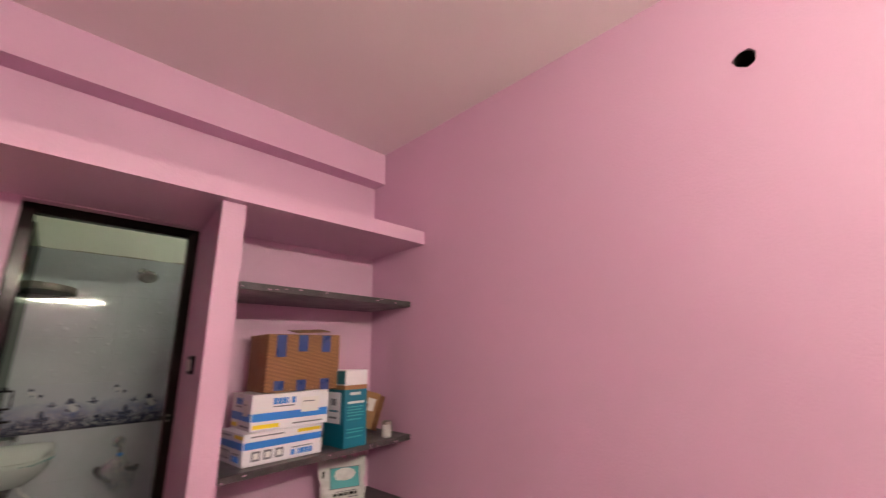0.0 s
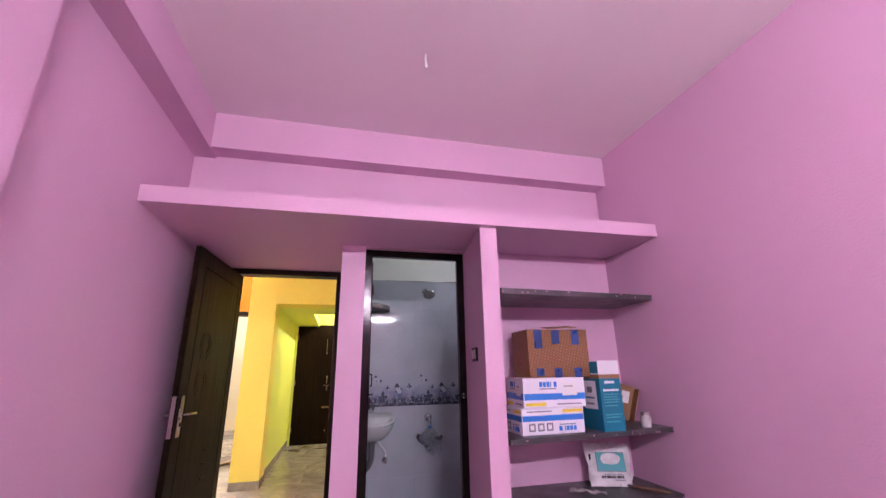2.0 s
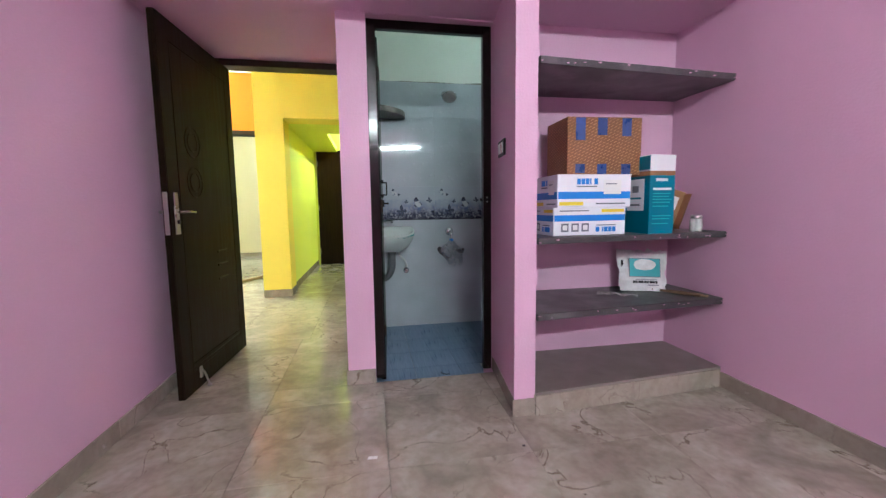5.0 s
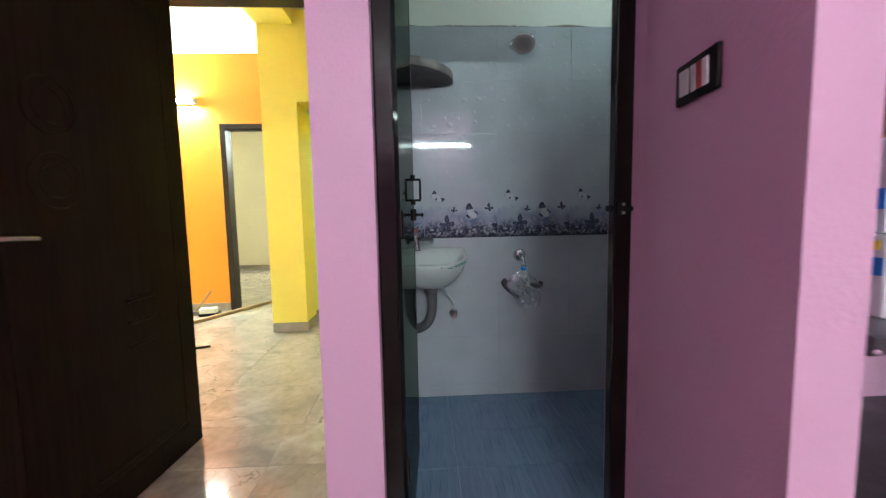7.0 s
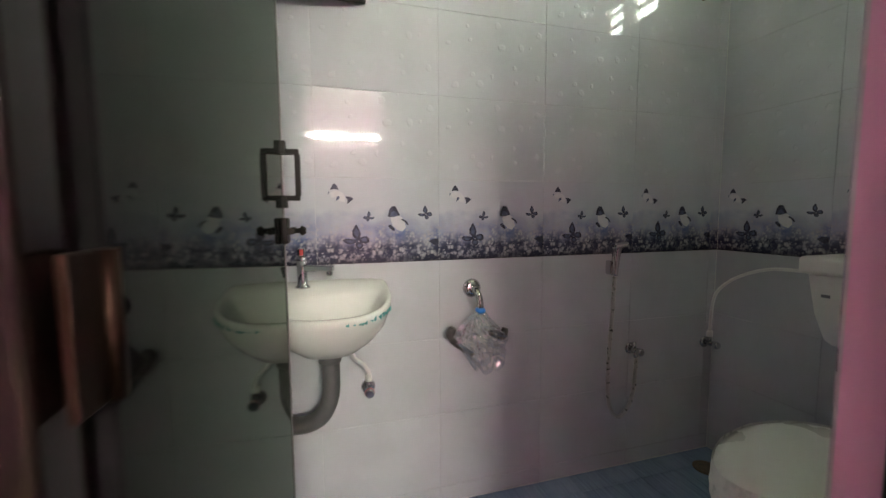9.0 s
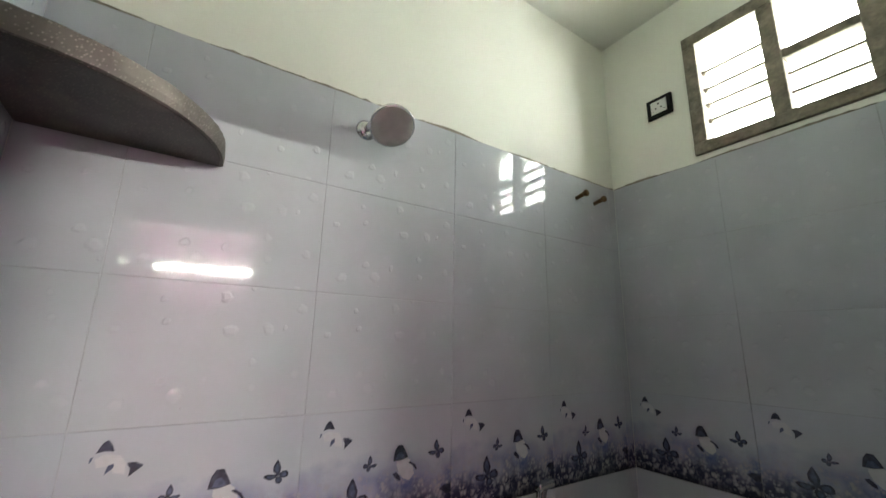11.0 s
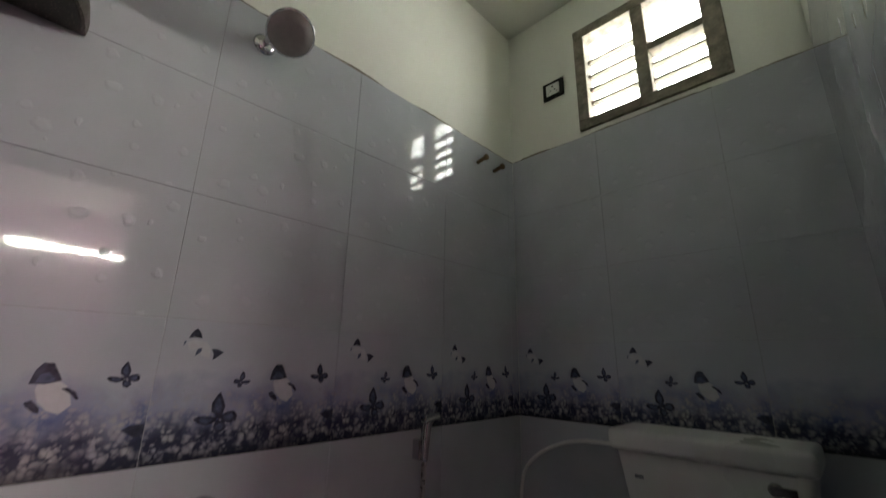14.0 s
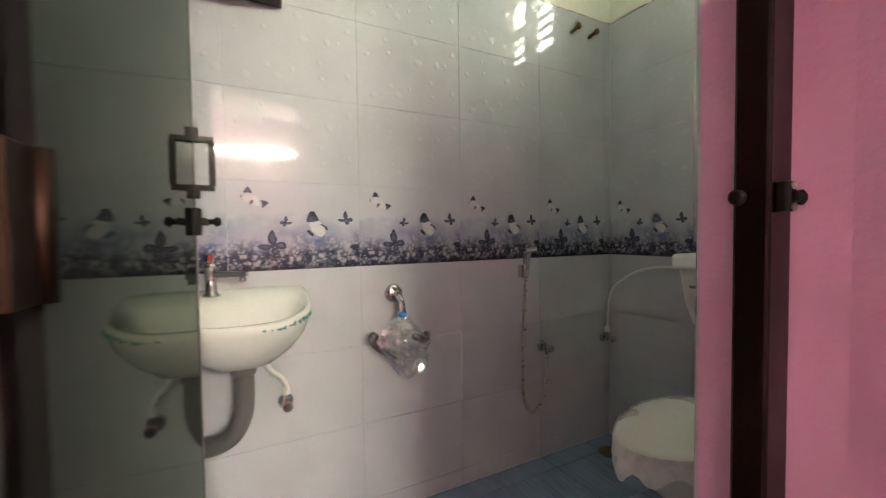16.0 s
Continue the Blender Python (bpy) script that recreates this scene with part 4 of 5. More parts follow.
for x, mt in ((-0.036, WHITEPLASTIC), (0.0, WHITEPLASTIC), (0.022, RED), (0.042, WHITEPLASTIC)):
    part("switch_module", rbox(x - (0.017 if x < 0 else 0.0095), x + (0.017 if x < 0 else 0.0095), -0.016, -0.011, -0.026, 0.026, 0.002, 2, pose(0, 0, 0, 2, 0, 0)), mt, sw, "red switch" if mt is RED else "white switch")
hk = thing("fan_hook", "white painted ceiling hook", "hook", (1.747, -0.95, 2.92))
part("rod", sweep(arc([(0, 0, 0), (0, 0, -0.03), (0.002, 0, -0.056), (0.006, 0, -0.070), (0.002, 0, -0.080), (-0.004, 0, -0.076)], 5), 0.006, 10), PAPER, hk)
part("cup", lathe([(0.010, 0), (0.010, -0.004), (0.007, -0.006)], 16), WHITEPLASTIC, hk)
pc = thing("paper_scrap", "tiny white paper scrap lying on the floor", "scrap", (1.48, -0.735, 0.001))
part("sheet", prism([(-0.02, -0.008), (0.018, -0.01), (0.021, 0.006), (-0.016, 0.01)], 0.0, 0.0012), PAPER, pc)
lf = thing("leaf_scrap", "small dry dark scrap lying on the floor", "scrap", (2.12, -0.78, 0.001))
part("sheet", prism([(-0.008, -0.003), (0.009, -0.005), (0.007, 0.004), (-0.004, 0.006)], 0.0, 0.002), DARKWOOD, lf)

# ---- bathroom window ----
WY0, WY1, WZ0, WZ1, WX = 0.351, 0.932, 2.15, 2.69, BX1
wd = tagged(new("window_1"), "small louvred window with stained cement frame", "window", kind="structure")


def wpart(name, y0, y1, z0, z1, x0, x1, mat, label=""):
    bm = rbox(x0, x1, y0, y1, z0, z1, 0.004, 2)
    for v in bm.verts:
        v.co += Vector((0, noise.noise((v.co.y * 31, v.co.z * 29, 1)), noise.noise((v.co.y * 27, v.co.z * 33, 5)))) * 0.002
    return part(name, bm, mat, wd, label)


fw = 0.05
wpart("window_frame", WY0, WY1, WZ0, WZ0 + fw, WX - 0.006, WX + 0.07, CEMENT)
wpart("window_frame", WY0, WY1, WZ1 - fw, WZ1, WX - 0.006, WX + 0.07, CEMENT)
wpart("window_frame", WY0, WY0 + fw + 0.015, WZ0 + fw, WZ1 - fw, WX - 0.006, WX + 0.07, CEMENT)
wpart("window_frame", WY1 - fw, WY1, WZ0 + fw, WZ1 - fw, WX - 0.006, WX + 0.07, CEMENT)
wpart("mullion", 0.615, 0.668, WZ0 + fw, WZ1 - fw, WX - 0.004, WX + 0.068, CEMENT)
wpart("transom", WY0 + fw + 0.015, 0.615, 2.40, 2.435, WX - 0.004, WX + 0.068, CEMENT)
for z in (2.29, 2.36, 2.43, 2.51):
    part("louvre_bar", rbox(WX + 0.03, WX + 0.066, 0.668, WY1 - fw, z, z + 0.011, 0.001), CEMENT, wd)
for z in (2.27, 2.345):
    part("louvre_bar", rbox(WX + 0.03, WX + 0.066, WY0 + fw + 0.015, 0.615, z, z + 0.011, 0.001), CEMENT, wd)
for z in (2.29, 2.36, 2.43, 2.51):
    part("louvre_clip", rbox(WX + 0.035, WX + 0.05, WY1 - fw - 0.012, WY1 - fw, z - 0.006, z + 0.014, 0.001), CEMENT, wd)

# ---- bathroom fittings ----
so = thing("socket_plate", "black framed white power socket on the wall", "socket", (BX1 + 0.008, 1.052, 2.435))
so.rotation_euler = (0, 0, radians(-90))
part("frame", rbox(-0.055, 0.055, -0.012, 0, -0.048, 0.048, 0.004, 3), BLACK, so)
part("socket_face", rbox(-0.035, 0.035, -0.0155, -0.0115, -0.030, 0.030, 0.002), WHITEPLASTIC, so, "white socket face")
for x, z, r in ((0, 0.014, 0.0045), (-0.012, -0.006, 0.0035), (0.012, -0.006, 0.0035), (-0.024, -0.018, 0.002), (0.024, -0.018, 0.002)):
    part("pin_hole", lathe([(r, 0), (r, 0.0012)], 12, pose(x, -0.0155, z, 90, 0, 0)), BLACK, so)

cs = thing("corner_shelf", "quarter-round brown speckled granite shelf in the corner", "shelf", (BX0, BY1, 1.80))
R = 0.362
bm = bmesh.new()
out = [(0, 0), (0, -R * 0.92)] + [(R * math.sin(a) * (1 + 0.01 * noise.noise((a * 7, 0, 0))), -R * 0.92 * math.cos(a)) for a in (math.pi / 2 * k / 22 for k in range(1, 22))] + [(R, 0)]
bm = prism(out, 0, 0.048)
bmesh.ops.bevel(bm, geom=[e for e in bm.edges if len(e.link_faces) == 2 and e.calc_face_angle() > 1.0], offset=0.004, segments=1, affect='EDGES')
part("slab", bm, GRANITE_BROWN, cs)
rim = bmesh.new()
rows = []
for k in range(45):
    a = math.pi / 2 * k / 44
    q = 1.004 + 0.01 * noise.noise((a * 7, 0, 0))
    rows.append([rim.verts.new(((R * q + d_ + 0.002 * noise.noise((k * 0.9, z * 90, 2))) * math.sin(a), -(R * q * 0.92 + d_ + 0.002 * noise.noise((k * 0.9, z * 90, 2))) * math.cos(a), z)) for d_, z in ((-0.006, 0.001), (0.002, 0.003), (0.0035, 0.016), (0.003, 0.032), (0.002, 0.045), (-0.006, 0.047))])
for a, b in zip(rows, rows[1:]):
    for k in range(6):
        rim.faces.new((a[k], b[k], b[(k + 1) % 6], a[(k + 1) % 6]))
rim.faces.new(rows[0])
rim.faces.new(rows[-1][::-1])
bmesh.ops.recalc_face_normals(rim, faces=rim.faces[:])
part("front_edge", rim, GRANITE_CUT, cs, "paler rough-cut front edge")

NOZZLE = material("grey_nozzle_rubber", (0.40, 0.38, 0.36), 0.45, vary=0.1, scale=40, bump=0.2, fine=300)
shw = thing("shower_head", "round chrome shower head on a short arm", "shower", (2.19, BY1, 2.02))
part("flange", lathe([(0.032, 0), (0.032, 0.004), (0.022, 0.012), (0.012, 0.014)], 24, pose(0, 0, 0, 90, 0, 0)), CHROME, shw)
part("arm", sweep(arc([(0, -0.005, 0), (0.002, -0.06, 0.008), (0.006, -0.11, -0.002), (0.012, -0.145, -0.03)], 6), 0.010, 12), CHROME, shw)
hm = look((0.012, -0.145, -0.03), (-0.02, -0.40, -0.40))
part("ball_joint", lathe([(0.004, -0.017), (0.014, -0.012), (0.017, 0), (0.014, 0.012), (0.004, 0.017)], 16, Matrix.Translation((0.012, -0.148, -0.034))), CHROME, shw)
hd = lathe([(0.012, 0.01), (0.018, -0.006), (0.052, -0.026), (0.060, -0.030), (0.062, -0.040), (0.058, -0.042)], 32, hm)
hdo = part("head", hd, CHROME, shw)
part("nozzle_face", lathe([(0.057, -0.0418), (0.057, -0.0436), (0.03, -0.0442)], 32, hm), NOZZLE, hdo, "grey nozzle face")

# wash basin
def dee(cx, hw, y0, y1, z, n=36):
    """A D-shaped ring: straight at the wall (y1), round to the front (y0)."""
    pts = []
    for k in range(n):
        a = 2 * math.pi * k / n
        c, s = math.cos(a), math.sin(a)
        x = cx + hw * math.copysign(abs(c) ** 0.8, c)
        if s > 0:
            y = y1 - 0.35 * (y1 - y0) * (1 - s ** 0.25)
        else:
            y = y1 - 0.35 * (y1 - y0) - 0.65 * (y1 - y0) * (-s) ** 0.85
        pts.append((x, y, z))
    return pts


def rings_mesh(rings, cap_first=True, cap_last=True):
    bm = bmesh.new()
    vs = [[bm.verts.new(p) for p in r] for r in rings]
    n = len(vs[0])
    for a, b in zip(vs, vs[1:]):
        for k in range(n):
            f = bm.faces.new((a[k], a[(k + 1) % n], b[(k + 1) % n], b[k]))
            f.smooth = True
    if cap_first:
        bm.faces.new(vs[0][::-1])
    if cap_last:
        bm.faces.new(vs[-1])
    bmesh.ops.recalc_face_normals(bm, faces=bm.faces[:])
    return bm


sk = thing("wash_basin", "small white ceramic wall-hung wash basin with sticker remains", "basin", (1.68, BY1, 0.60))
def rel(pts):
    return [(x - 1.68, y - BY1, z - 0.60) for x, y, z in pts]
sections = [(0.035, 1.15, 1.26, 0.645), (0.10, 1.09, 1.295, 0.655), (0.145, 1.05, 1.303, 0.69), (0.182, 1.015, 1.303, 0.75), (0.200, 0.996, 1.303, 0.815), (0.2015, 0.995, 1.303, 0.832), (0.198, 0.999, 1.302, 0.838),
            (0.190, 1.006, 1.30, 0.839), (0.176, 1.02, 1.225, 0.835), (0.165, 1.032, 1.215, 0.815), (0.13, 1.06, 1.20, 0.76), (0.07, 1.10, 1.175, 0.728), (0.02, 1.13, 1.155, 0.722)]


def slope(pts):
    """The rim falls from the wall to the front."""
    return [(x, y, z + 0.24 * (y + BY1 - 1.19) * max(0.0, min(1.0, (z - 0.10) / 0.10))) for x, y, z in pts]


part("bowl", rings_mesh([slope(rel(dee(1.68, *q))) for q in sections]), CERAMIC, sk)
mk = bmesh.new()
rr = random.Random(3)
for k in range(11):
    a = radians(-80 + k * 5.2)
    c, s_ = abs(math.cos(a)) ** 0.8, abs(math.sin(a)) ** 0.85
    x, y = 0.1995 * c, -0.1075 - 0.2015 * s_
    l, h = rr.uniform(0.003, 0.010), rr.uniform(0.003, 0.009)
    m_ = pose(x, y, 0.228 + 0.24 * (y + BY1 - 1.19) - rr.uniform(0, 0.006), 6, 0, math.degrees(math.atan2(-0.2 * math.cos(a), -0.2 * math.sin(a))) + 180 + rr.uniform(-8, 8))
    box(mk, -l, -l + 0.0025, -0.003, 0.003, -h, h * 0.6, m_)
    box(mk, -l, l, -0.003, 0.003, -h * rr.uniform(0.2, 1), -h * 0.1 + 0.001, m_)
tagged(part("sticker_remains", mk, TEALMARK, sk, "torn teal sticker remains"), kind="stuff")
tp = thing("basin_tap", "chrome single pillar tap on the basin", "tap", (1.60, 1.245, 0.850))
part("body", lathe([(0.024, 0), (0.024, 0.006), (0.017, 0.010), (0.016, 0.085), (0.018, 0.088), (0.018, 0.098), (0.012, 0.104)], 20), CHROME, tp)
part("spout", rbox(0.0, 0.115, -0.011, 0.011, 0.058, 0.078, 0.004, 3, pose(0, 0, 0, 0, 0, -32)), CHROME, tp)
part("nozzle", lathe([(0.009, 0), (0.010, 0.003), (0.010, 0.014), (0.007, 0.016)], 14, pose(0.086, -0.054, 0.044)), CHROME, tp)
part("lever", rbox(-0.012, 0.012, -0.010, 0.010, 0.104, 0.132, 0.004), CHROME, tp)
part("lever_mark", rbox(-0.006, 0.006, -0.0115, -0.0095, 0.108, 0.128, 0.0005), RED, tp, "red mark")
tr_ = thing("waste_pipe", "grey flexible plastic waste pipe under the basin", "pipe", (1.68, 1.19, 0.645))
wp = arc([(0, -0.04, 0.01), (0.002, -0.04, -0.07), (-0.004, -0.037, -0.14), (-0.03, -0.025, -0.20), (-0.075, 0.0, -0.235), (-0.13, 0.03, -0.248), (-0.18, 0.05, -0.25), (-0.213, 0.06, -0.25)], 9)
part("corrugated_pipe", sweep(wp, [0.027 + 0.0015 * (i % 2) for i in range(len(wp))], 16), GREYPLASTIC, tr_)
part("nut", lathe([(0.034, -0.02), (0.036, -0.012), (0.036, 0.014), (0.03, 0.02)], 20, pose(0, -0.04, 0.0)), GREYPLASTIC, tr_)
part("wall_rose", lathe([(0.045, 0), (0.045, 0.004), (0.03, 0.01)], 20, pose(-0.2145, 0.06, -0.25, 0, 90, 0)), CHROME, tr_)


def stop_valve(at, label):
    v = thing("stop_valve", label, "valve", at, "stop valves on the tiles")
    part("flange", lathe([(0.026, 0), (0.026, 0.004), (0.014, 0.010)], 20, pose(0, 0, 0, 90, 0, 0)), CHROME, v)
    bm = sweep([(0, 0, 0), (0, -0.05, 0)], 0.011, 14)
    sweep([(0, -0.028, 0), (0, -0.028, 0.035)], 0.008, 12, bm)
    part("body", bm, CHROME, v)
    part("knob", lathe([(0.014, 0), (0.017, 0.004), (0.017, 0.020), (0.012, 0.026)], 12, pose(0, -0.05, 0, 90, 0, 0)), CHROME, v)
    return v


v1 = stop_valve((1.811, BY1, 0.463), "chrome stop valve with red ring below the basin")
part("red_ring", lathe([(0.0178, 0), (0.0178, 0.005)], 16, pose(0, -0.06, 0, 90, 0, 0)), RED, v1, "red ring")
h1 = thing("supply_hose", "thin white supply hose under the basin", "hose", (1.811, BY1 - 0.028, 0.498))
part("hose", sweep(arc([(0, 0, 0), (0.0, -0.012, 0.03), (-0.02, -0.03, 0.07), (-0.05, -0.045, 0.10), (-0.075, -0.05, 0.15)], 7), 0.0075, 10), WHITEPLASTIC, h1)
part("hose_nut", lathe([(0.011, -0.004), (0.012, 0.0), (0.012, 0.018), (0.009, 0.02)], 8), WHITEPLASTIC, h1)

# concealed valve wrapped in a clear bag
dv = thing("wall_valve", "round chrome wall valve with a wrapped handle", "valve", (2.215, BY1, 0.805))
part("flange", lathe([(0.037, 0), (0.037, 0.004), (0.030, 0.014), (0.018, 0.020)], 28, pose(0, 0, 0, 90, 0, 0)), CHROME, dv)
bm = sweep(arc([(0, -0.012, 0), (0, -0.05, -0.002), (0.004, -0.075, -0.03), (0.006, -0.078, -0.062)], 6), [0.013] * 19, 14)
part("spindle", bm, CHROME, dv)
pb = thing("plastic_bag", "clear plastic bag tied over the wall valve", "bag", (2.221, 1.227, 0.738))
bm = bmesh.new()
rings, nb = [], 44
for j in range(19):
    v = j / 18
    w_ = 0.012 + 0.080 * min(1, v / 0.55) ** 0.85 - 0.042 * max(0, (v - 0.55) / 0.45)
    ring = []
    for k in range(nb):
        a = 2 * math.pi * k / nb
        pleat = 1 + min(1, v * 3) * (0.16 * math.sin(5 * a + 3 * v) + 0.13 * math.sin(9 * a - 5 * v + 1) + 0.30 * noise.noise((math.cos(a) * 3, math.sin(a) * 3, v * 3)))
        x = w_ * math.cos(a) * pleat - 0.012 * math.sin(math.pi * v) + 0.030 * v * v
        y = max(-0.09, min(0.070, 0.5 * w_ * math.sin(a) * pleat + 0.012 * noise.noise((x * 30, v * 12, 3))))
        z = -0.20 * v - 0.045 * max(0, v - 0.6) * (1 + 1.6 * math.sin(3 * a + 0.9))
        ring.append(bm.verts.new((x, y, z)))
    rings.append(ring)
for a, b in zip(rings, rings[1:]):
    for k in range(nb):
        bm.faces.new((a[k], a[(k + 1) % nb], b[(k + 1) % nb], b[k])).smooth = False
part("film", bm, FILM, pb)
part("tie", lathe([(0.015, -0.008), (0.019, -0.004), (0.020, 0.004), (0.015, 0.009)], 14, pose(0, 0, -0.004, 8, 6, 0)), BLUE, pb, "blue tie")
part("wrapped_handle", sweep(arc([(-0.098, 0.02, -0.068), (-0.110, 0.025, -0.092), (-0.098, 0.03, -0.120), (-0.06, 0.03, -0.152), (-0.022, 0.02, -0.180)], 6), [0.013 + 0.006 * math.sin(0.32 * k) * (k < 10) - 0.0001 * k for k in range(25)], 12), DARKHANDLE, pb, "wrapped dark grey handle")
part("wrapped_handle", sweep(arc([(0.045, 0.01, -0.095), (0.075, 0.012, -0.108), (0.102, 0.02, -0.112), (0.112, 0.02, -0.085)], 6), [0.010 + 0.008 * math.sin(0.165 * k) for k in range(19)], 12), DARKHANDLE, pb, "wrapped dark grey handle")

# hand shower
hs = thing("hand_shower", "chrome hand shower with a long metal hose", "shower", (2.84, BY1, 0.86))
bm = rbox(-0.014, 0.014, -0.035, 0, -0.03, 0.03, 0.005, 3)
part("bracket", bm, CHROME, hs)
bm = sweep(arc([(0.0, -0.045, -0.03), (0.002, -0.048, 0.03), (0.006, -0.05, 0.075), (0.012, -0.054, 0.098)], 6), [0.011 + 0.0003 * k for k in range(19)], 12)
part("spray_handle", bm, CHROME, hs)
part("spray_nose", rbox(-0.012, 0.060, -0.070, -0.040, 0.084, 0.108, 0.008, 3, pose(0, 0, 0, 0, -6, 0)), CHROME, hs)
part("trigger", rbox(-0.024, -0.017, -0.052, -0.042, 0.03, 0.09, 0.003, 2, pose(0, 0, 0, 0, 8, 0)), CHROME, hs)
hose = arc([(0.0, -0.045, -0.035), (-0.002, -0.04, -0.18), (-0.008, -0.035, -0.36), (-0.006, -0.03, -0.53), (0.012, -0.03, -0.625), (0.055, -0.03, -0.665), (0.102, -0.03, -0.63), (0.125, -0.035, -0.55), (0.128, -0.04, -0.45), (0.128, -0.042, -0.40)], 14)
part("hose", sweep(hose, [0.0082 + 0.0008 * (i % 2) for i in range(len(hose))], 10), HOSEMETAL, hs, "spiral metal hose")
v2 = stop_valve((2.968, BY1, 0.490), "chrome stop valve of the hand shower")
v2.rotation_euler = (0, 0, 0)
part("spout", sweep([(0, -0.028, 0), (0, -0.04, -0.032)], 0.009, 12), CHROME, v2)
v3 = stop_valve((3.397, BY1, 0.478), "chrome stop valve of the cistern")
h3 = thing("cistern_hose", "thin white water hose to the cistern", "hose", (3.397, BY1 - 0.028, 0.515))
part("hose", sweep(arc([(0, 0, 0), (-0.002, -0.002, 0.06), (-0.003, -0.008, 0.15), (-0.010, -0.04, 0.225), (-0.03, -0.14, 0.30), (-0.055, -0.28, 0.352), (-0.072, -0.432, 0.365)], 8), 0.0065, 10), WHITEPLASTIC, h3)
part("hose_nut", lathe([(0.012, -0.004), (0.013, 0.0), (0.013, 0.02), (0.009, 0.024)], 8), WHITEPLASTIC, h3)
for x in (3.168, 3.290):
    st_ = thing("pipe_stub", "short brass pipe stub in the tiles", "pipe", (x, BY1, 2.02), "brass pipe stubs")
    bm = sweep([(0, 0, 0), (-0.004, -0.05, 0.006)], 0.009, 12)
    part("stub", bm, BRASS, st_)
    part("plug", lathe([(0.013, 0), (0.014, 0.003), (0.014, 0.014), (0.008, 0.016)], 6, pose(-0.004, -0.046, 0.006, 90, 0, 0)), BRASS, st_)

# cistern and toilet
cy = 0.582
ci = thing("cistern", "white plastic wall-hung flush cistern with a lever", "cistern", (BX1, cy, 0.645))
secs = []
for z, hw, dx in ((0.0, 0.185, 0.155), (0.015, 0.196, 0.170), (0.10, 0.218, 0.190), (0.235, 0.236, 0.205)):
    secs.append([(-dx * 0.5 - 0.5 * dx * math.copysign(abs(math.cos(a)) ** 0.22, math.cos(a)), hw * math.copysign(abs(math.sin(a)) ** 0.22, math.sin(a)), z) for a in (2 * math.pi * (k + 0.5) / 40 for k in range(40))])
part("tank", rings_mesh(secs), WHITEPLASTIC, ci)
part("lid", rbox(-0.218, 0.0, -0.25, 0.25, 0.237, 0.298, 0.016, 4), WHITEPLASTIC, ci)
lv = lathe([(0.016, 0), (0.016, 0.010), (0.010, 0.014)], 16, pose(-0.203, -0.158, 0.20, 0, -90, 0))
box(lv, -0.222, -0.213, -0.20, -0.15, 0.19, 0.21)
part("flush_lever", lv, STEEL, ci, "chrome flush lever")
part("logo_bar", rbox(-0.2055, -0.2035, 0.155, 0.18, 0.165, 0.175, 0.0005), INK, ci)
fp = thing("flush_pipe", "white plastic flush pipe below the cistern", "pipe", (3.345, cy, 0.645))
part("pipe", sweep(arc([(0, 0, -0.002), (0, 0, -0.12), (0, 0, -0.255), (-0.01, 0, -0.29), (-0.05, 0, -0.315)], 7), 0.021, 16), WHITEPLASTIC, fp)
part("nut", lathe([(0.034, -0.045), (0.036, -0.04), (0.036, -0.012), (0.032, -0.001)], 10), WHITEPLASTIC, fp)

wc = thing("toilet", "white ceramic toilet with film-wrapped closed lid", "toilet", (3.0, cy, BZ))


def egg(cx, rx, ry, z, n=44, e=0.16):
    return [(cx + rx * math.cos(a) - 3.0, ry * math.sin(a) * (1 + e * math.cos(a)), z - BZ) for a in (2 * math.pi * k / n for k in range(n))]


part("bowl", rings_mesh([egg(3.10, 0.20, 0.105, -0.055), egg(3.10, 0.20, 0.105, -0.03), egg(3.09, 0.185, 0.10, 0.08), egg(3.05, 0.21, 0.125, 0.19), egg(2.99, 0.265, 0.165, 0.29), egg(2.965, 0.285, 0.178, 0.355), egg(2.96, 0.288, 0.18, 0.366), egg(2.96, 0.25, 0.15, 0.368)]), CERAMIC, wc)
part("seat", rings_mesh([egg(2.95, 0.29, 0.182, 0.368), egg(2.95, 0.297, 0.188, 0.374), egg(2.95, 0.297, 0.188, 0.382), egg(2.95, 0.29, 0.183, 0.386)]), WHITEPLASTIC, wc)
part("lid", rings_mesh([egg(2.95, 0.290, 0.184, 0.387), egg(2.95, 0.299, 0.190, 0.392), egg(2.95, 0.297, 0.189, 0.402), egg(2.95, 0.27, 0.168, 0.412), egg(2.95, 0.15, 0.09, 0.418)]), WHITEPLASTIC, wc)
skirt = []
for j in range(7):
    v = j / 6
    ring = []
    for k in range(60):
        a = 2 * math.pi * k / 60
        grow = 1.012 + 0.022 * v * (1 + noise.noise((math.cos(a) * 4, math.sin(a) * 4, v * 3))) + 0.012 * noise.noise((math.cos(a) * 14, math.sin(a) * 14, v))
        drop = v * (0.045 + 0.035 * max(0, -math.cos(a)) + 0.05 * noise.noise((math.cos(a) * 3, math.sin(a) * 3, 9)))
        ring.append((2.95 + 0.298 * grow * math.cos(a) - 3.0, 0.19 * grow * math.sin(a) * (1 + 0.16 * math.cos(a)), 0.408 - drop - BZ))
    skirt.append(ring)
part("film_skirt", rings_mesh(skirt, False, False), MILKFILM, wc, "milky plastic film")
dr = thing("floor_drain", "dirty round floor drain in the corner", "drain", (3.29, 1.17, BZ + 0.001))
part("grate", lathe([(0.055, 0), (0.055, 0.003), (0.045, 0.005), (0.042, 0.002)], 24), DRAINDIRT, dr)
wire = thing("thread_scrap", "dark thread lying on the bathroom floor", "scrap", (1.95, 0.16, BZ + 0.003))
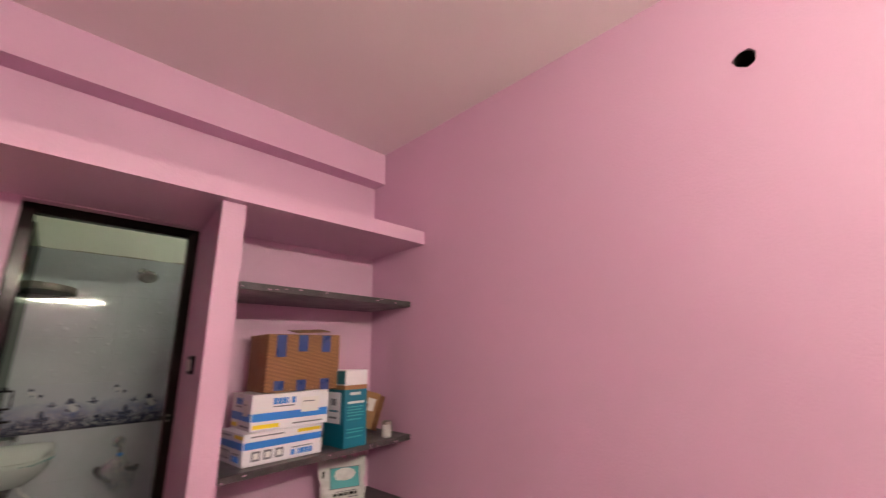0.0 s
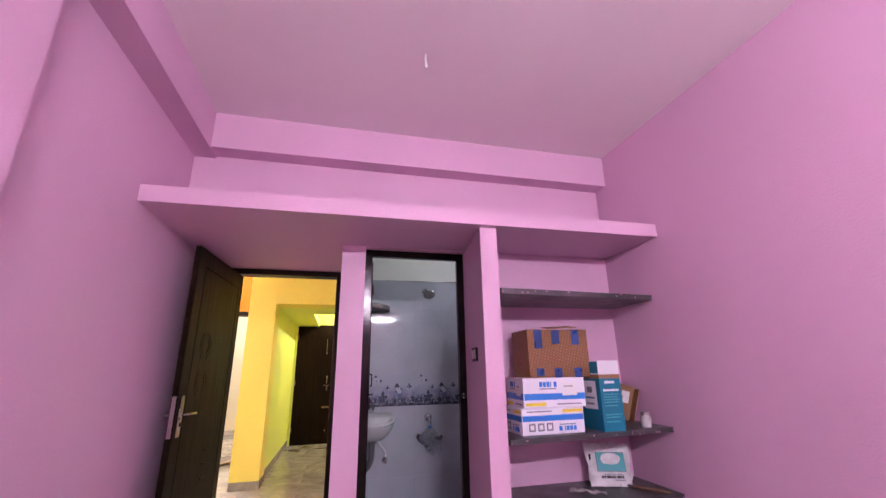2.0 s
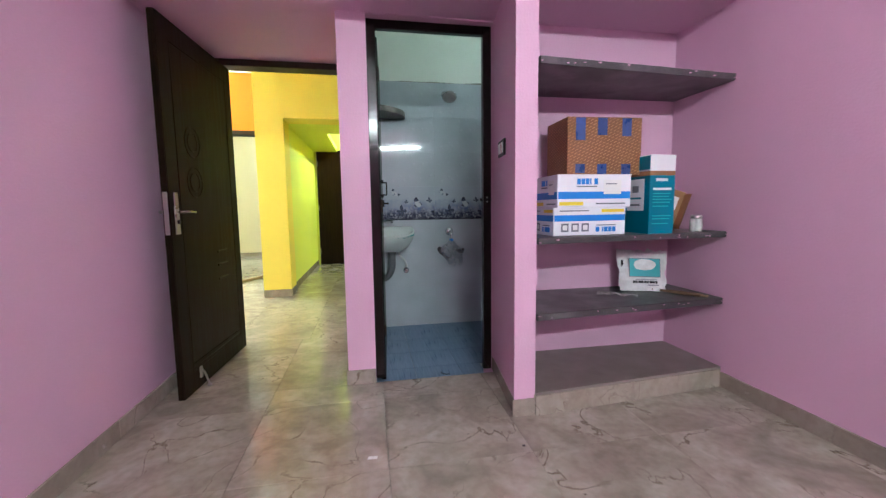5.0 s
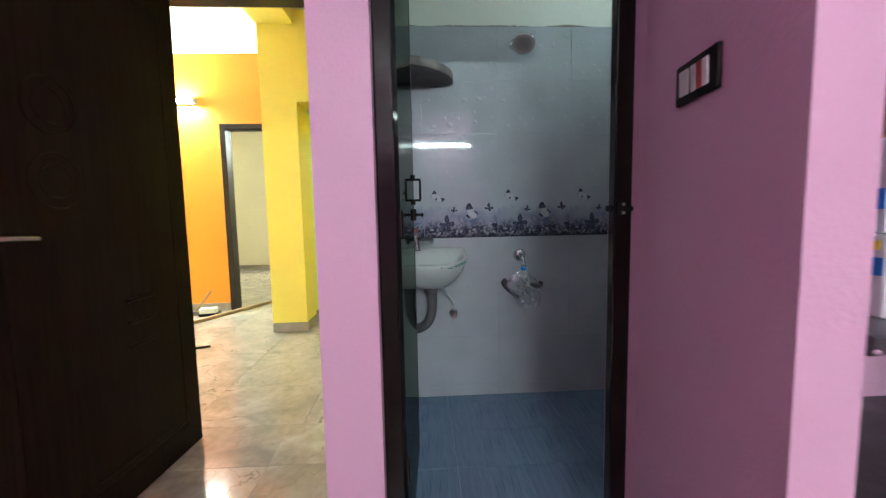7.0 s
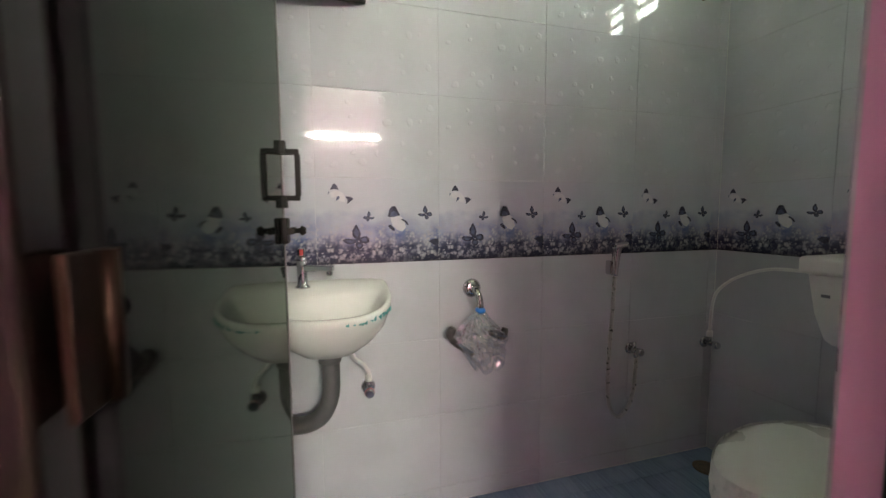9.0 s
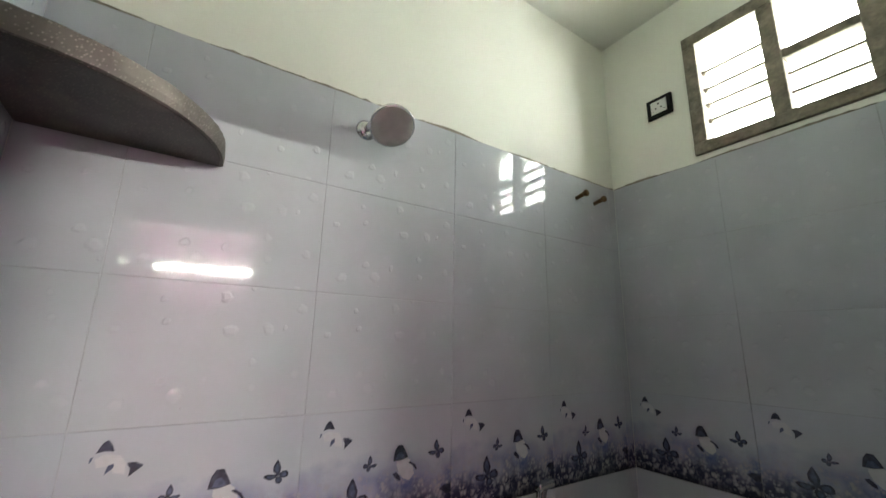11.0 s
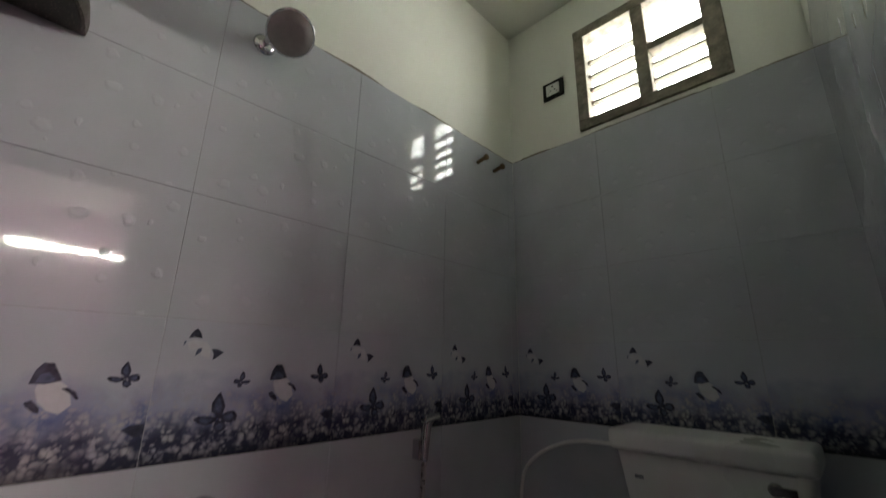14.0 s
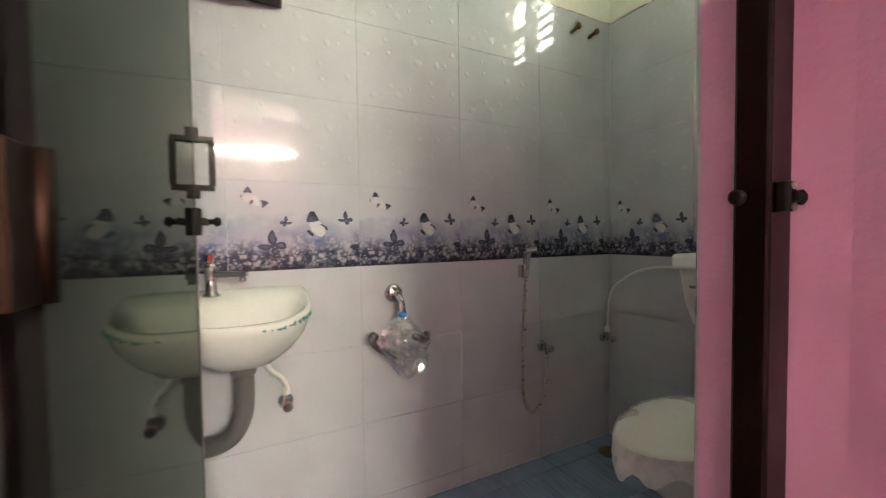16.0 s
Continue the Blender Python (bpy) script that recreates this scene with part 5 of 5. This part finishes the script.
part("thread", sweep(arc([(-0.02, 0.03, 0), (-0.015, 0.0, 0), (0.01, -0.015, 0), (0.03, -0.012, 0)], 6), 0.0018, 6), BLACK, wire)

# ---- bathroom tiles ----
TW, TH = 0.438, 0.301
ROWS = [(-0.055, 0.013)] + [(0.013 + TH * k, 0.013 + TH * (k + 1)) for k in range(7)]
tile_meshes = {}


def tile_mesh(w, h, mat, d=0.0085, c=0.0008):
    key = (round(w, 4), round(h, 4), mat.name)
    if key not in tile_meshes:
        bm = bmesh.new()
        g = 0.0005
        lo = [bm.verts.new(p) for p in ((g, 0, g), (w - g, 0, g), (w - g, 0, h - g), (g, 0, h - g))]
        ma = [bm.verts.new(p) for p in ((g, -d + c, g), (w - g, -d + c, g), (w - g, -d + c, h - g), (g, -d + c, h - g))]
        hi = [bm.verts.new(p) for p in ((g + c, -d, g + c), (w - g - c, -d, g + c), (w - g - c, -d, h - g - c), (g + c, -d, h - g - c))]
        bm.faces.new(hi)
        for a, b in ((lo, ma), (ma, hi)):
            for k in range(4):
                bm.faces.new((a[k], a[(k + 1) % 4], b[(k + 1) % 4], b[k]))
        me = bpy.data.meshes.new("tile")
        bm.to_mesh(me)
        bm.free()
        me.materials.append(mat)
        tile_meshes[key] = me
    return tile_meshes[key]


def wing(bm, cx, cz, s, pts, ink=0, y=-0.0092):
    """One printed wing patch: ink 0 dark, 1 pale, 2 grey-blue."""
    vs = [bm.verts.new((cx + s * x, y, cz + s * z)) for x, z in pts]
    bm.faces.new(vs).material_index = ink


def swallow(bm, cx, cz, s, mirror=1):
    """A dark butterfly seen from the side: one wing upright, one spread, tails below."""
    for ink, k, y in ((0, 1.0, -0.0092), (2, 0.55, -0.0095)):
        for pts, c in (([(-0.05, 0.0), (-0.40, 0.35), (-0.42, 0.75), (-0.20, 1.15), (-0.08, 1.28), (0.10, 0.95), (0.26, 0.55), (0.16, 0.1)], (-0.1, 0.6)),
                       ([(0.0, 0.05), (0.38, 0.28), (0.72, 0.32), (0.92, 0.10), (0.90, -0.18), (0.62, -0.30), (0.25, -0.22)], (0.5, 0.05)),
                       ([(-0.02, 0.05), (-0.45, 0.10), (-0.95, 0.14), (-1.20, 0.02), (-0.95, -0.22), (-0.55, -0.34), (-0.15, -0.20)], (-0.6, -0.08)),
                       ([(-0.10, -0.1), (0.30, -0.2), (0.46, -0.48), (0.22, -0.72), (-0.04, -0.66), (-0.20, -0.40)], (0.12, -0.42))):
            wing(bm, cx, cz, s, [(mirror * (c[0] + (x - c[0]) * k), c[1] + (z - c[1]) * k) for x, z in pts], ink, y)
    wing(bm, cx, cz, s, [(-0.06, -0.35), (0.02, -0.36), (0.06, 0.2), (-0.02, 0.24)], 0, -0.0097)


bfm = bmesh.new()
swallow(bfm, 0.139, 0.084, 0.044)
swallow(bfm, 0.388, 0.174, 0.026)
swallow(bfm, 0.178, 0.163, 0.019, -1)
wing(bfm, 0.418, 0.068, 0.024, [(-0.85, 0.25), (-0.2, 0.62), (0.75, 0.62), (0.78, -0.25), (0.2, -0.45), (-0.3, -0.1)])
# pale butterflies: white wings with dark tips
wing(bfm, 0.282, 0.152, 0.040, [(-0.55, 0.45), (0.10, 0.50), (0.45, 0.25), (0.62, -0.05), (0.78, -0.65), (0.40, -1.0), (-0.05, -0.85), (-0.42, -0.45), (-0.60, 0.05)], 1)
wing(bfm, 0.268, 0.182, 0.026, [(-0.80, -0.62), (-0.62, 0.30), (-0.28, 0.82), (0.28, 0.80), (0.55, 0.30), (0.92, -0.42), (0.05, -0.66)], 0, -0.0094)
wing(bfm, 0.268, 0.182, 0.026, [(-0.50, -0.52), (-0.30, 0.05), (0.10, 0.15), (0.35, -0.10), (0.60, -0.46), (0.0, -0.6)], 2, -0.0096)
wing(bfm, 0.308, 0.148, 0.020, [(-0.75, 0.45), (-0.35, 0.52), (0.35, 0.10), (0.72, -0.55), (0.50, -0.62), (0.0, -0.05)], 0, -0.0094)
wing(bfm, 0.260, 0.128, 0.018, [(-0.70, 0.35), (-0.15, 0.55), (0.55, -0.20), (0.62, -0.75), (0.15, -0.62), (-0.45, -0.10)], 0, -0.0094)
wing(bfm, 0.078, 0.242, 0.034, [(-0.85, 0.2), (-0.45, 0.45), (0.30, 0.30), (0.60, -0.1), (0.65, -0.75), (0.1, -0.6), (-0.1, -0.2), (-0.7, -0.25)], 1)
wing(bfm, 0.063, 0.268, 0.019, [(-0.72, -0.45), (-0.30, 0.45), (0.12, 0.75), (0.52, 0.25), (0.78, -0.42), (0.0, -0.30)], 0, -0.0094)
wing(bfm, 0.113, 0.227, 0.020, [(-0.62, 0.52), (0.10, 0.50), (0.78, 0.15), (0.20, -0.35), (-0.35, -0.78), (-0.30, -0.1)], 0, -0.0094)
wing(bfm, 0.075, 0.230, 0.011, [(-0.65, -0.9), (-0.35, 0.55), (0.45, 0.80), (0.50, 0.05)], 2, -0.0094)
wing(bfm, 0.045, 0.248, 0.009, [(-0.4, -0.7), (-0.3, 0.5), (0.2, 0.6), (0.0, -0.1)], 2, -0.0094)
bmesh.ops.recalc_face_normals(bfm, faces=bfm.faces[:])
bfmesh = bpy.data.meshes.new("butterfly_print")
bfm.to_mesh(bfmesh)
bfm.free()
for ink in (BUTTERFLYINK, PALEWING, WINGBLUE):
    bfmesh.materials.append(ink)


def tile_wall(parent, m, cols):
    """Tiles on a wall: m puts (along, out, up) into the world; cols are the joints along it."""
    for z0, z1 in ROWS:
        band = abs(z0 - 0.916) < 0.01
        for a, b in zip(cols, cols[1:]):
            full = b - a > 0.4
            ob = new("tile", tile_mesh(b - a, z1 - z0, BANDTILE if band else DROPTILE if z0 > 1.0 else TILE))
            ob.parent = parent
            ob.matrix_world = m @ Matrix.Translation((a, 0, z0)) @ pose(0, 0, 0, random.uniform(-0.05, 0.05), 0, random.uniform(-0.05, 0.05))
            if band and full:
                pr = new("butterfly_print", bfmesh)
                pr.parent = ob
    gm = bmesh.new()
    box(gm, cols[0], cols[-1], -0.0062, -0.0002, -0.055, ROWS[-1][1] + 0.002)
    bmesh.ops.transform(gm, matrix=m, verts=gm.verts[:])
    part("grout", gm, GROUT, parent)
    # ragged cement line above the top row
    em = bmesh.new()
    n = int((cols[-1] - cols[0]) / 0.012)
    pts = []
    for k in range(n + 1):
        x = cols[0] + (cols[-1] - cols[0]) * k / n
        t = max(0.0, 0.006 + 0.014 * noise.noise((x * 5 + m.translation.x * 3, 2, 0)) + 0.006 * noise.noise((x * 40, 1, 0)))
        pts.append((em.verts.new((x, -0.0075, ROWS[-1][1])), em.verts.new((x, -0.005, ROWS[-1][1] + t)), em.verts.new((x, 0.0, ROWS[-1][1] + t + 0.002))))
    for a, b in zip(pts, pts[1:]):
        em.faces.new((a[0], b[0], b[1], a[1]))
        em.faces.new((a[1], b[1], b[2], a[2]))
    bmesh.ops.transform(em, matrix=m, verts=em.verts[:])
    part("cement_edge", em, CEMENT, parent, "ragged grey cement edge")


S = {o.name: o for o in scene.objects}
tile_wall(S["bath_wall_far"], pose(0, BY1 + 0.008, 0), [BX0, 1.647, 2.085, 2.523, 2.961, 3.399, BX1])
tile_wall(S["bath_wall_right"], pose(BX1 + 0.008, 0, 0, 0, 0, -90), [-BY1, -0.867, -0.429, -BY0])
tile_wall(S["wall_passage"], pose(BX0 - 0.008, 0, 0, 0, 0, 90), [BY0, 0.43, 0.868, BY1])
tile_wall(S["wall_north"], pose(0, BY0 + 0.0, 0, 0, 0, 180), [-BX1, -3.009, -2.571, -2.21])

bfl = solid("bath_floor", [(BX0, BX1, 0.0, BY1, -0.10, BZ - 0.008)], GROUT)
tm = {}
for i in range(7):
    for j in range(5):
        x0, y0 = BX0 + 0.3 * i, 0.0 + 0.3 * j
        x1, y1 = min(x0 + 0.3, BX1), min(y0 + 0.3, BY1)
        if x1 - x0 < 0.02:
            continue
        if j == 0 and not (x1 > 1.50 and x0 < 2.23):
            y0 = 0.12
        if j == 0 and i in (0, 2):
            x0, x1 = (max(x0, 1.512), x1) if i == 0 else (x0, min(x1, 2.222))
        k = (round(x1 - x0, 3), round(y1 - y0, 3))
        if k not in tm:
            b = rbox(0.001, k[0] - 0.001, 0.001, k[1] - 0.001, -0.008, 0, 0.0012, 1)
            me = bpy.data.meshes.new("tile")
            b.to_mesh(me)
            b.free()
            me.materials.append(BATHFLOOR)
            tm[k] = me
        o = new("tile", tm[k])
        o.parent, o.location = bfl, (x0, y0, BZ)

# ---- lamps ----
def lit(name, colour, strength):
    m = bpy.data.materials.new(name)
    m.use_nodes = True
    b = m.node_tree.nodes["Principled BSDF"]
    b.inputs["Base Color"].default_value = (0.9, 0.9, 0.9, 1)
    b.inputs["Emission Color"].default_value = (*colour, 1)
    b.inputs["Emission Strength"].default_value = strength
    return m


def tube_light(at, rz, label, glow):
    t = thing("tube_light", label, "lamp", at)
    t.rotation_euler = (0, 0, radians(rz))
    part("batten", rbox(-0.60, 0.60, -0.035, 0.0, -0.03, 0.03, 0.004), WHITEPLASTIC, t)
    part("tube", sweep([(-0.575, -0.06, 0), (0.575, -0.06, 0)], 0.015, 16), glow, t, "lit white tube")
    for x in (-0.585, 0.585):
        part("holder", rbox(x - 0.012, x + 0.012, -0.078, -0.035, -0.02, 0.02, 0.004), WHITEPLASTIC, t)
    return t


tube_light((2.06, YB, 2.38), 180, "lit white tube light on the pink back wall", lit("bedroom_tube", (1.0, 0.97, 0.98), TUBE_ROOM))
tube_light((-1.39, 3.60, 2.33), 0, "lit white tube light on the orange wall", lit("hall_tube", (0.97, 0.98, 1.0), TUBE_HALL))
# added out of view, only to brighten the far room's cream walls
tube_light((0.2, 7.2, 2.6), 0, "unseen tube light added to brighten the far room", lit("far_fill", (1.0, 0.97, 0.92), FILL_FAR))
# hidden above the passage ceiling, added to brighten its opening and the floor
tube_light((1.9, 4.75, 2.6), -90, "unseen tube light added on the side wall to brighten the passage", lit("passage_fill", (1.0, 0.95, 0.80), FILL_PASS))

# ---- hall things ----
door_frame("far_door_frame", "dark brown wooden frame of the doorway in the orange wall", -0.57, 0.36, 3.585, 3.73, 2.09, 0.06, DARKWOOD)
md = thing("main_door", "closed dark brown main door with brass bolts", "door", (0.99, 5.43, 0.0))
part("leaf_board", rbox(-0.415, 0.415, -0.03, 0.01, 0.0, 2.09, 0.004), DOORWOOD, md)
for z in (0.25, 1.05, 1.85):
    part("hinge", rbox(-0.412, -0.395, -0.036, -0.03, z - 0.05, z + 0.05, 0.001), STEEL, md)
part("long_bolt", rbox(0.12, 0.135, -0.045, -0.03, 1.55, 1.83, 0.003), STEEL, md, "steel bolt")
part("latch", rbox(0.10, 0.21, -0.05, -0.03, 0.98, 1.0, 0.003), BRASS, md, "brass latch")
part("padlock_hasp", rbox(0.15, 0.175, -0.055, -0.03, 0.90, 0.98, 0.004), BRASS, md)
part("letter_slot", rbox(0.09, 0.22, -0.036, -0.03, 0.60, 0.63, 0.002), BRASS, md, "brass letter slot")
part("lever", rbox(0.15, 0.165, -0.05, -0.03, 1.02, 1.16, 0.003), STEEL, md)
part("small_knob", lathe([(0.012, 0), (0.014, 0.01), (0.008, 0.018)], 12, pose(0.17, -0.03, 0.22, 90, 0, 0)), STEEL, md)
bt = thing("wooden_batten", "long pale wooden batten lying on the floor", "batten", (-0.9, 2.55, 0.0))
bt.rotation_euler = (0, 0, radians(64))
part("bar", rbox(0, 2.0, -0.02, 0.02, 0.0, 0.035, 0.003), RAWWOOD, bt)
st2 = thing("iron_rod", "short dark iron rod lying on the floor", "rod", (-0.48, 2.115, 0.009))
part("bar", sweep([(0, 0, 0), (0.35, 0.14, 0)], 0.009, 8), DARKWOOD, st2)
st3 = thing("iron_rod", "short dark iron rod lying near the batten", "rod", (-0.82, 2.95, 0.008))
part("bar", sweep([(0, 0, 0), (0.12, 0.04, 0)], 0.008, 8), DARKWOOD, st3)
tbx = thing("tool_box", "small white box with dark base on the floor", "box", (-0.69, 3.36, 0.0))
tbx.rotation_euler = (0, 0, radians(12))
part("base", rbox(-0.10, 0.10, -0.05, 0.05, 0, 0.03, 0.004), BLACK, tbx, "dark base")
part("cover", rbox(-0.095, 0.075, -0.045, 0.045, 0.03, 0.085, 0.006), PAPER, tbx, "white cover")
hm_ = thing("hammer", "hammer with a raised wooden handle on the floor", "hammer", (-0.86, 3.39, 0.0))
part("handle", sweep([(0.0, 0, 0.03), (0.17, 0.02, 0.26)], 0.012, 10), RAWWOOD, hm_)
part("head", rbox(-0.08, 0.06, -0.02, 0.02, 0.0, 0.045, 0.006), GREYPLASTIC, hm_, "dull grey iron head")
bk = thing("basket", "brown woven basket standing on the floor", "basket", (-0.95, 2.80, 0.0))
wv = bmesh.new()
for k in range(9):
    z = 0.01 + k * 0.022
    r = 0.095 + 0.002 * k
    sweep([((r + 0.003 * (-1) ** i) * math.cos(2 * math.pi * i / 20), (r + 0.003 * (-1) ** (i + k)) * math.sin(2 * math.pi * i / 20), z) for i in range(21)], 0.010, 6, wv)
part("weave", wv, RAWWOOD, bk)
part("bottom", lathe([(0.09, 0), (0.09, 0.012)], 20), RAWWOOD, bk)
cb_ = thing("cable", "thin dark cable curled on the floor", "cable", (-0.75, 2.45, 0.005))
part("wire", sweep(arc([(0, 0, 0), (0.12, 0.08, 0), (0.2, 0.2, 0), (0.12, 0.28, 0), (0.02, 0.2, 0), (0.1, 0.06, 0), (0.26, 0.02, 0)], 7), 0.005, 6), BLACK, cb_)
hl = thing("lamp_holder", "small white lamp holder on the far cream wall", "lamp holder", (-1.41, 7.2, 2.42))
part("cup", lathe([(0.045, 0), (0.045, 0.02), (0.025, 0.03), (0.025, 0.06)], 16, pose(0, 0, 0, 90, 0, 0)), WHITEPLASTIC, hl)

# ---- skirting tiles ----
def skirting(name, x0, y0, x1, y1, z0=0.0, h=0.085, mat=SKIRT):
    """Upright tiles 0.6 m long from one point of the floor to the other, 11 mm thick, to the left of the way."""
    root = tagged(new(name), "grey-brown marble skirting tiles along the wall", "skirting", kind="structure")
    run = Vector((x1 - x0, y1 - y0))
    n = max(1, math.ceil(run.length / 0.6))
    l = run.length / n
    bm = rbox(0.0005, l - 0.0005, 0, 0.011, 0, h, 0.0015, 1)
    me = bpy.data.meshes.new("tile")
    bm.to_mesh(me)
    bm.free()
    me.materials.append(mat)
    root.location, root.rotation_euler = (x0, y0, z0), (0, 0, math.atan2(run.y, run.x))
    for k in range(n):
        o = new("tile", me)
        o.parent, o.location = root, (k * l, 0, 0)


skirting("baseboard_left", XL, 0.80, XL, -1.52)
skirting("baseboard_column", 0.48, -1.52, 0.48, -4.42)
skirting("baseboard_right", XR, -4.42, XR, -0.46)
skirting("baseboard_plinth", XR - 0.012, -0.453, 2.27, -0.546, 0.0, 0.10)
skirting("baseboard_pilaster", 1.508, 0.0, 1.339, 0.0)
skirting("baseboard_passage", 1.35, -0.011, 1.35, 0.81)
skirting("baseboard_partition", 2.233, 0.05, 2.167, -0.535)
skirting("baseboard_partition_end", 2.275, -0.535, 2.156, -0.535)
skirting("baseboard_hall_column", 0.571, 2.63, 0.25, 2.63)
skirting("baseboard_passage_side", 0.53, 5.42, 0.53, 2.95)
skirting("baseboard_column_side", 0.56, 2.95, 0.56, 2.619)
skirting("baseboard_orange", -0.575, 3.60, -2.6, 3.60)
skirting("baseboard_far", 0.4, 7.2, -2.6, 7.2)

# ---- floor tiles ----
fme = {}
FT = 0.6


def floor_tiles(parent, x0, x1, y0, y1):
    nx, ny = math.ceil((x1 - x0) / FT - 1e-6), math.ceil((y1 - y0) / FT - 1e-6)
    for i in range(nx):
        for j in range(ny):
            a, b = x0 + i * FT, y0 + j * FT
            w, d = min(FT, x1 - a), min(FT, y1 - b)
            k = (round(w, 3), round(d, 3))
            if k not in fme:
                bm = rbox(0.0006, w - 0.0006, 0.0006, d - 0.0006, -0.011, 0, 0.0006, 1)
                me = bpy.data.meshes.new("tile")
                bm.to_mesh(me)
                bm.free()
                me.materials.append(FLOORTILE)
                fme[k] = me
            o = new("tile", fme[k])
            o.parent, o.location = parent, (a, b, 0)


fl = S["floor"]
floor_tiles(fl, XL, XR, -4.42, 0.0)
floor_tiles(fl, XL, 1.35, 0.0, 0.94)
floor_tiles(fl, -2.6, 1.35, 0.94, 1.43)
floor_tiles(fl, -2.6, 1.9, 1.43, 5.42)
floor_tiles(fl, -2.6, 0.4, 5.42, 7.2)
